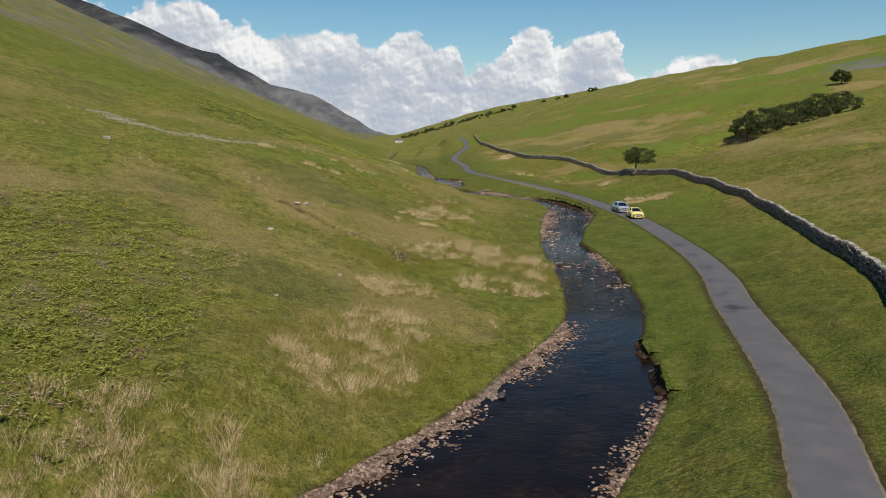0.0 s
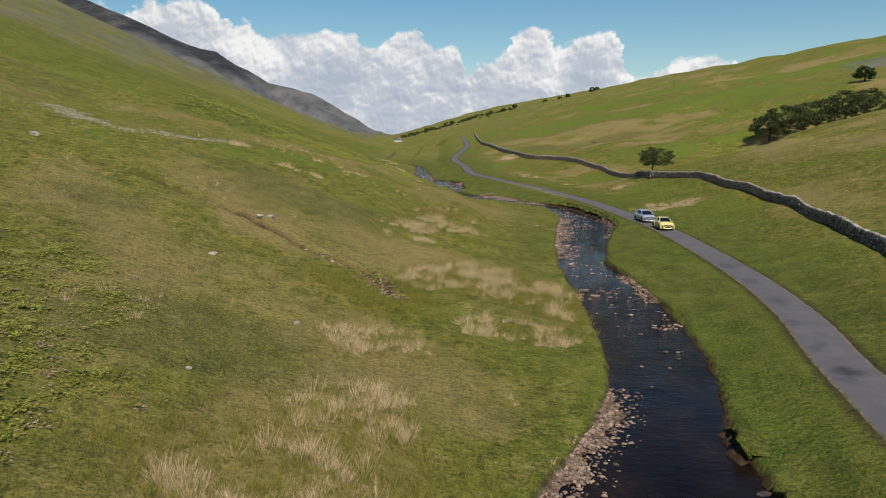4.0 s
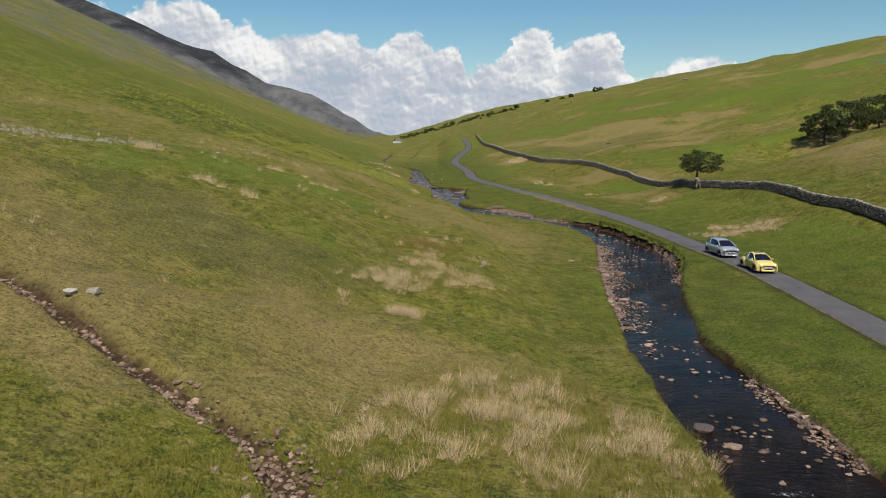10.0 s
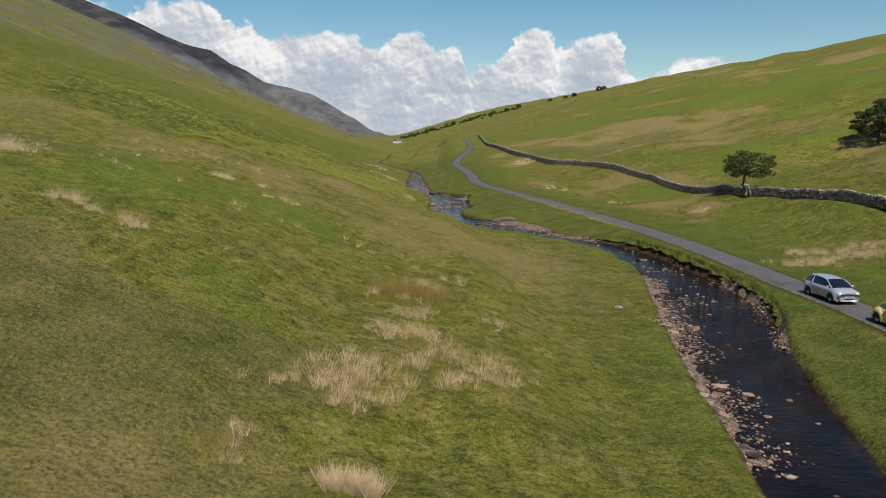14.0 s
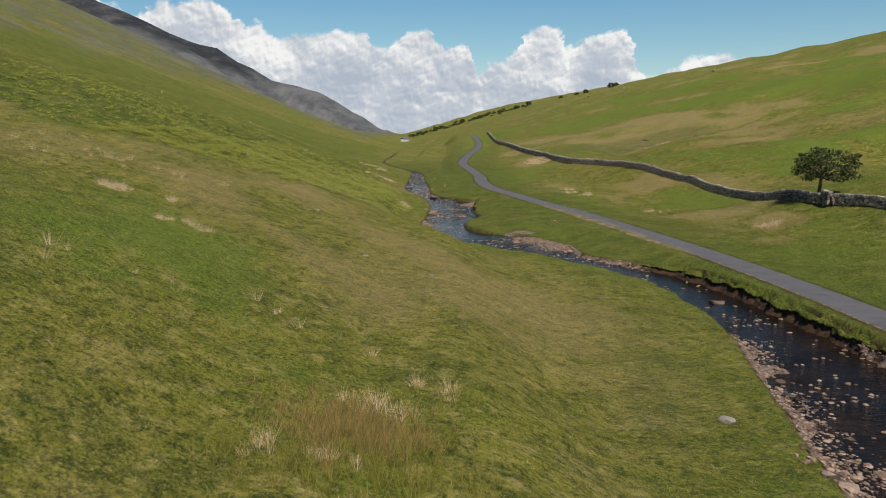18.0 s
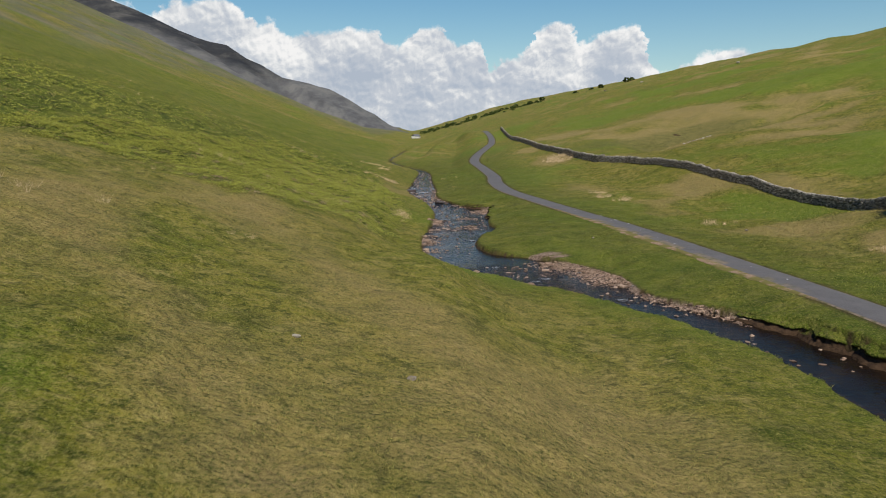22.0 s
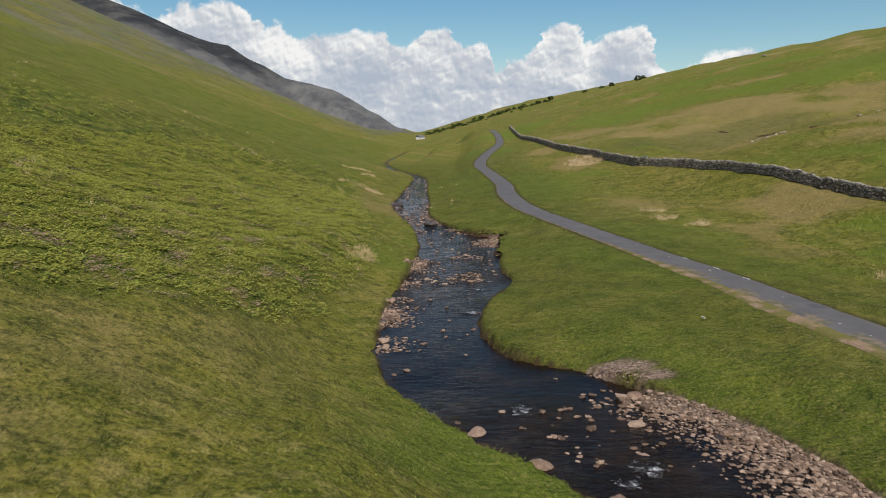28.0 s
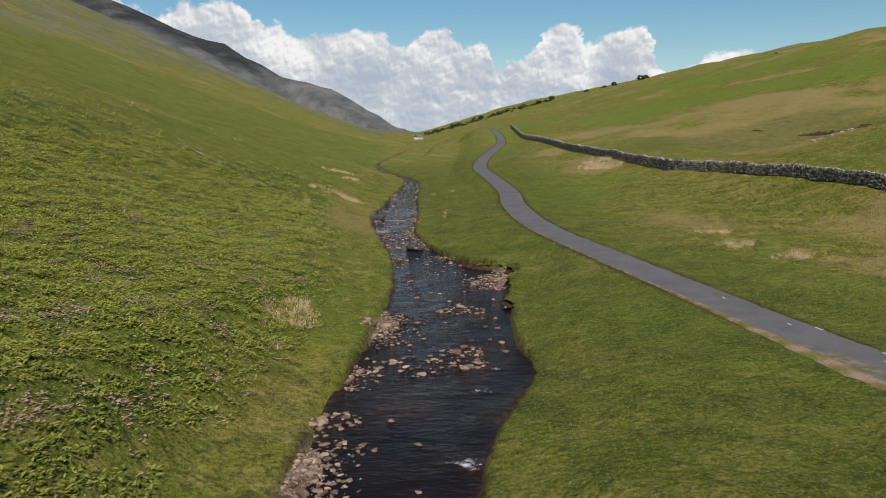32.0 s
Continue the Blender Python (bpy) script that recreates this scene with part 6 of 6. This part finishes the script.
    part("grille", mesh("grille", *loft([[(front + 0.012 - 0.02 * abs(y), y * 0.55, z) for z in (0.31, 0.41)] for y in (-1, -0.5, 0, 0.5, 1)]), M["trim"]), base)
    plate = part("number_plate", mesh("number_plate", *loft([[(front + 0.03, y, z) for z in (0.42, 0.53)] for y in (-0.26, 0.26)]), M["plate"]), base, "pale number plate")
    part("plate_bar", mesh("plate_bar", *loft([[(front + 0.036, y, z) for z in (0.45, 0.5)] for y in (-0.2, 0.2)]), M["trim"]), plate)
    if round_wings:
        part("sunroof", mesh("sunroof", *loft([[(x, y, 1.503 - 0.05 * abs(x + 0.15)) for y in (-0.36, 0.36)] for x in (0.15, -0.15, -0.45)]), M["car_glass"]), base, "dark sunroof")
    return base


def rock_like(size, mat):
    """A small rounded pod for lamps and mirrors."""
    bm = bmesh.new()
    bmesh.ops.create_uvsphere(bm, u_segments=12, v_segments=8, radius=0.5)
    for v in bm.verts:
        v.co = Vector([c * s for c, s in zip(v.co, size)])
    return from_bm("pod", bm, mat)


def road_place(y, side):
    """Place and heading on the road at that y, for a car that drives down the valley."""
    i = int(np.argmin(np.abs(ROAD_LINE[:, 1] - y)))
    t = ROAD_LINE[i - 1] - ROAD_LINE[i + 1]
    t = t / np.hypot(*t)
    p = ROAD_LINE[i] + np.array([t[1], -t[0]]) * side
    return (float(p[0]), float(p[1]), float(np.interp(y, ROAD_Y, ROAD_Z)) + 0.035), math.atan2(t[1], t[0])


spot, head = road_place(99.5, 0.1)
car("rounded_car", "pale yellow rounded two-door car driving on the narrow road", spot, head, "yellow",
    [(2.04, 0.62, 0.72), (1.9, 0.76, 0.86), (1.5, 0.88, 0.93), (1.0, 0.95, 0.95), (0.2, 0.98, 0.95), (-0.9, 1.0, 0.95), (-1.45, 0.96, 0.93), (-1.85, 0.78, 0.86), (-2.04, 0.6, 0.7)],
    [(1.0, 0.95, 0.97, 0.84, 0.8), (0.38, 0.97, 1.38, 0.88, 0.66), (0.0, 0.98, 1.49, 0.9, 0.66), (-0.4, 0.99, 1.5, 0.9, 0.66), (-0.85, 1.0, 1.39, 0.88, 0.64), (-1.5, 0.97, 0.99, 0.76, 0.62)], 1.66, (1.28, -1.23), 0.32, True)
spot, head = road_place(107.8, 0.1)
car("hatchback_car", "silver grey family hatchback driving on the narrow road", spot, head, "silver",
    [(1.98, 0.66, 0.8), (1.86, 0.78, 0.93), (1.5, 0.88, 0.98), (1.0, 0.96, 1.0), (0.2, 0.98, 1.0), (-0.9, 1.0, 1.0), (-1.7, 1.0, 0.97), (-1.9, 0.9, 0.93), (-1.96, 0.62, 0.88)],
    [(1.15, 0.95, 0.97, 0.88, 0.82), (0.4, 0.97, 1.42, 0.92, 0.7), (-0.1, 0.98, 1.51, 0.93, 0.71), (-0.9, 0.99, 1.52, 0.93, 0.71), (-1.45, 1.0, 1.46, 0.91, 0.69), (-1.82, 0.98, 1.02, 0.86, 0.74)], 1.68, (1.22, -1.28), 0.31, False)


# ---- small far things ----
def cottage(x, y, turn):
    z = gz(x, y)
    base = thing("cottage", "small white cottage with a slate roof far up the valley", "house", (x, y, z - 0.3), turn)
    bm = bmesh.new()
    bmesh.ops.create_cube(bm, size=1)
    for v in bm.verts:
        v.co = Vector((v.co.x * 11, v.co.y * 6, (v.co.z + 0.5) * 4.6))
    part("walls", from_bm("walls", bm, M["barn"], True), base)
    part("roof", mesh("roof", [(-5.8, -3.4, 4.4), (5.8, -3.4, 4.4), (5.8, 0, 7), (-5.8, 0, 7), (5.8, 3.4, 4.4), (-5.8, 3.4, 4.4)], [(0, 1, 2, 3), (3, 2, 4, 5)], M["slate"], True), base)
    for k, (wx, wz) in enumerate([(-3.4, 1.2), (0, 1.2), (3.4, 1.2), (-3.4, 3.2), (3.4, 3.2)]):
        part("window", mesh("window", [(wx - 0.5, -3.01, wz - 0.5), (wx + 0.5, -3.01, wz - 0.5), (wx + 0.5, -3.01, wz + 0.5), (wx - 0.5, -3.01, wz + 0.5)], [(0, 1, 2, 3)], M["car_glass"]), base)


cottage(-66, 1080, 0.9)


def soil_scar(points, high, seed):
    """A broken lip of turf with bare soil under it."""
    rnd = np.random.RandomState(seed)
    line = spline(points, 0.5)
    t = np.gradient(line, axis=0)
    t /= np.hypot(*t.T)[:, None]
    n = np.stack([t[:, 1], -t[:, 0]], 1)
    rows = []
    for k, (p, q) in enumerate(zip(line, n)):
        h = high * math.sin(math.pi * (k + 0.5) / len(line)) ** 0.5 * rnd.uniform(0.3, 1.3)
        z = gz(p[0], p[1])
        rows.append([(*(p + q * o), z + zz) for o, zz in ((0.75, -0.35 * h), (0.25, 0.1 * h), (0.12, 0.75 * h), (-0.2, 1.0 * h), (-0.9, 0.95 * h), (-2.4, -0.1))])
    me = mesh("soil_scar", *loft(rows), M["turned_earth"])
    tagged(new("soil_scar", me), "dark bare soil under a broken lip of turf", "soil scar", kind="structure")


soil_scar([(65, 292.5), (69, 288.5), (72, 287.5)], 0.6, 401)
soil_scar([(73, 289), (76, 287.5)], 0.45, 402)
soil_scar([(59.5, 302), (62, 300.5)], 0.3, 403)


# ---- eroded right bank ----
def eroded_bank(y0, y1, high, seed):
    """An undercut face of bare soil with a ragged lip of turf hanging over it."""
    rnd = np.random.RandomState(seed)
    line = spline(RIGHT_BANK, 0.22)
    line = line[(line[:, 1] > y0) & (line[:, 1] < y1) & (line[:, 0] > 0)]
    t = np.gradient(line, axis=0)
    t /= np.hypot(*t.T)[:, None]
    n = np.stack([-t[:, 1], t[:, 0]], 1)
    face, lip = [], []
    for k, (p, q) in enumerate(zip(line, n)):
        w = float(water_z(p[1]))
        h = high * math.sin(math.pi * (k + 0.5) / len(line)) ** 0.35 * (1 + 0.22 * float(waves(p[0], p[1], 3.1, seed)) + rnd.uniform(-0.08, 0.08))
        b = 0.25 * float(waves(p[0], p[1], 2.2, seed + 1)) + 0.12 * float(waves(p[0], p[1], 0.8, seed + 2))
        r = lambda s: rnd.uniform(-s, s)
        face.append([(*(p + q * (b + o)), w + z) for o, z in ((0.6 + r(0.1), -0.25), (0.42 + r(0.12), 0.16 * h), (0.2 + r(0.1), 0.4 * h + r(0.05)), (0.1 + r(0.07), 0.7 * h + r(0.05)), (0.12, 0.92 * h))])
        back = p - q * 0.9
        lip.append([(*(p + q * (b + o)), w + z) for o, z in ((0.05, 0.84 * h), (0.2 + r(0.09), 0.84 * h + r(0.07)), (0.19 + r(0.06), 0.95 * h), (0.1, h + 0.05 + r(0.03)))] + [(float(back[0]), float(back[1]), gz(back[0], back[1]) - 0.03)])
    base = thing("eroded_bank", "undercut river bank of dark bare soil below a turf lip", "river bank", (0, 0, 0), kind="structure")
    part("soil_face", mesh("soil_face", *loft(face), M["turned_earth"]), base)
    v, f = loft(lip)
    part("turf_lip", mesh("turf_lip", v, f, M["land"], masks={"tone": np.full(len(v), 0.35), "lush": np.full(len(v), 0.8)}), base, "ragged hanging turf")


eroded_bank(103, 143, 0.75, 411)
eroded_bank(193, 206, 0.6, 414)
eroded_bank(32.6, 36.2, 0.85, 417)
eroded_bank(38.6, 41.4, 0.7, 419)


def gully_bed():
    """Bare dark soil along the bottom of the gully."""
    line = spline(GULLY, 0.15)
    line = line[line[:, 0] > -18.5]
    t = np.gradient(line, axis=0)
    t /= np.hypot(*t.T)[:, None]
    n = np.stack([t[:, 1], -t[:, 0]], 1)
    w = 0.3 * (1 + 0.3 * waves(line[:, 0], line[:, 1], 2.2, 421)) * smooth(-18.8, -15, line[:, 0])
    off = np.array([-1.3, -0.8, -0.3, 0.3, 0.8, 1.3])
    P = line[:, None] + n[:, None] * (off[None] * w[:, None])[..., None]
    z = ground_z(P[..., 0].ravel(), P[..., 1].ravel()) + 0.05 + 0.03 * waves(P[..., 0].ravel(), P[..., 1].ravel(), 0.8, 422)
    me = mesh("gully_bed", *loft(np.concatenate([P, z.reshape(len(line), -1, 1)], 2)), M["turned_earth"])
    tagged(new("gully_bed", me), "bare dark soil along a dry gully", "soil", kind="structure")


gully_bed()
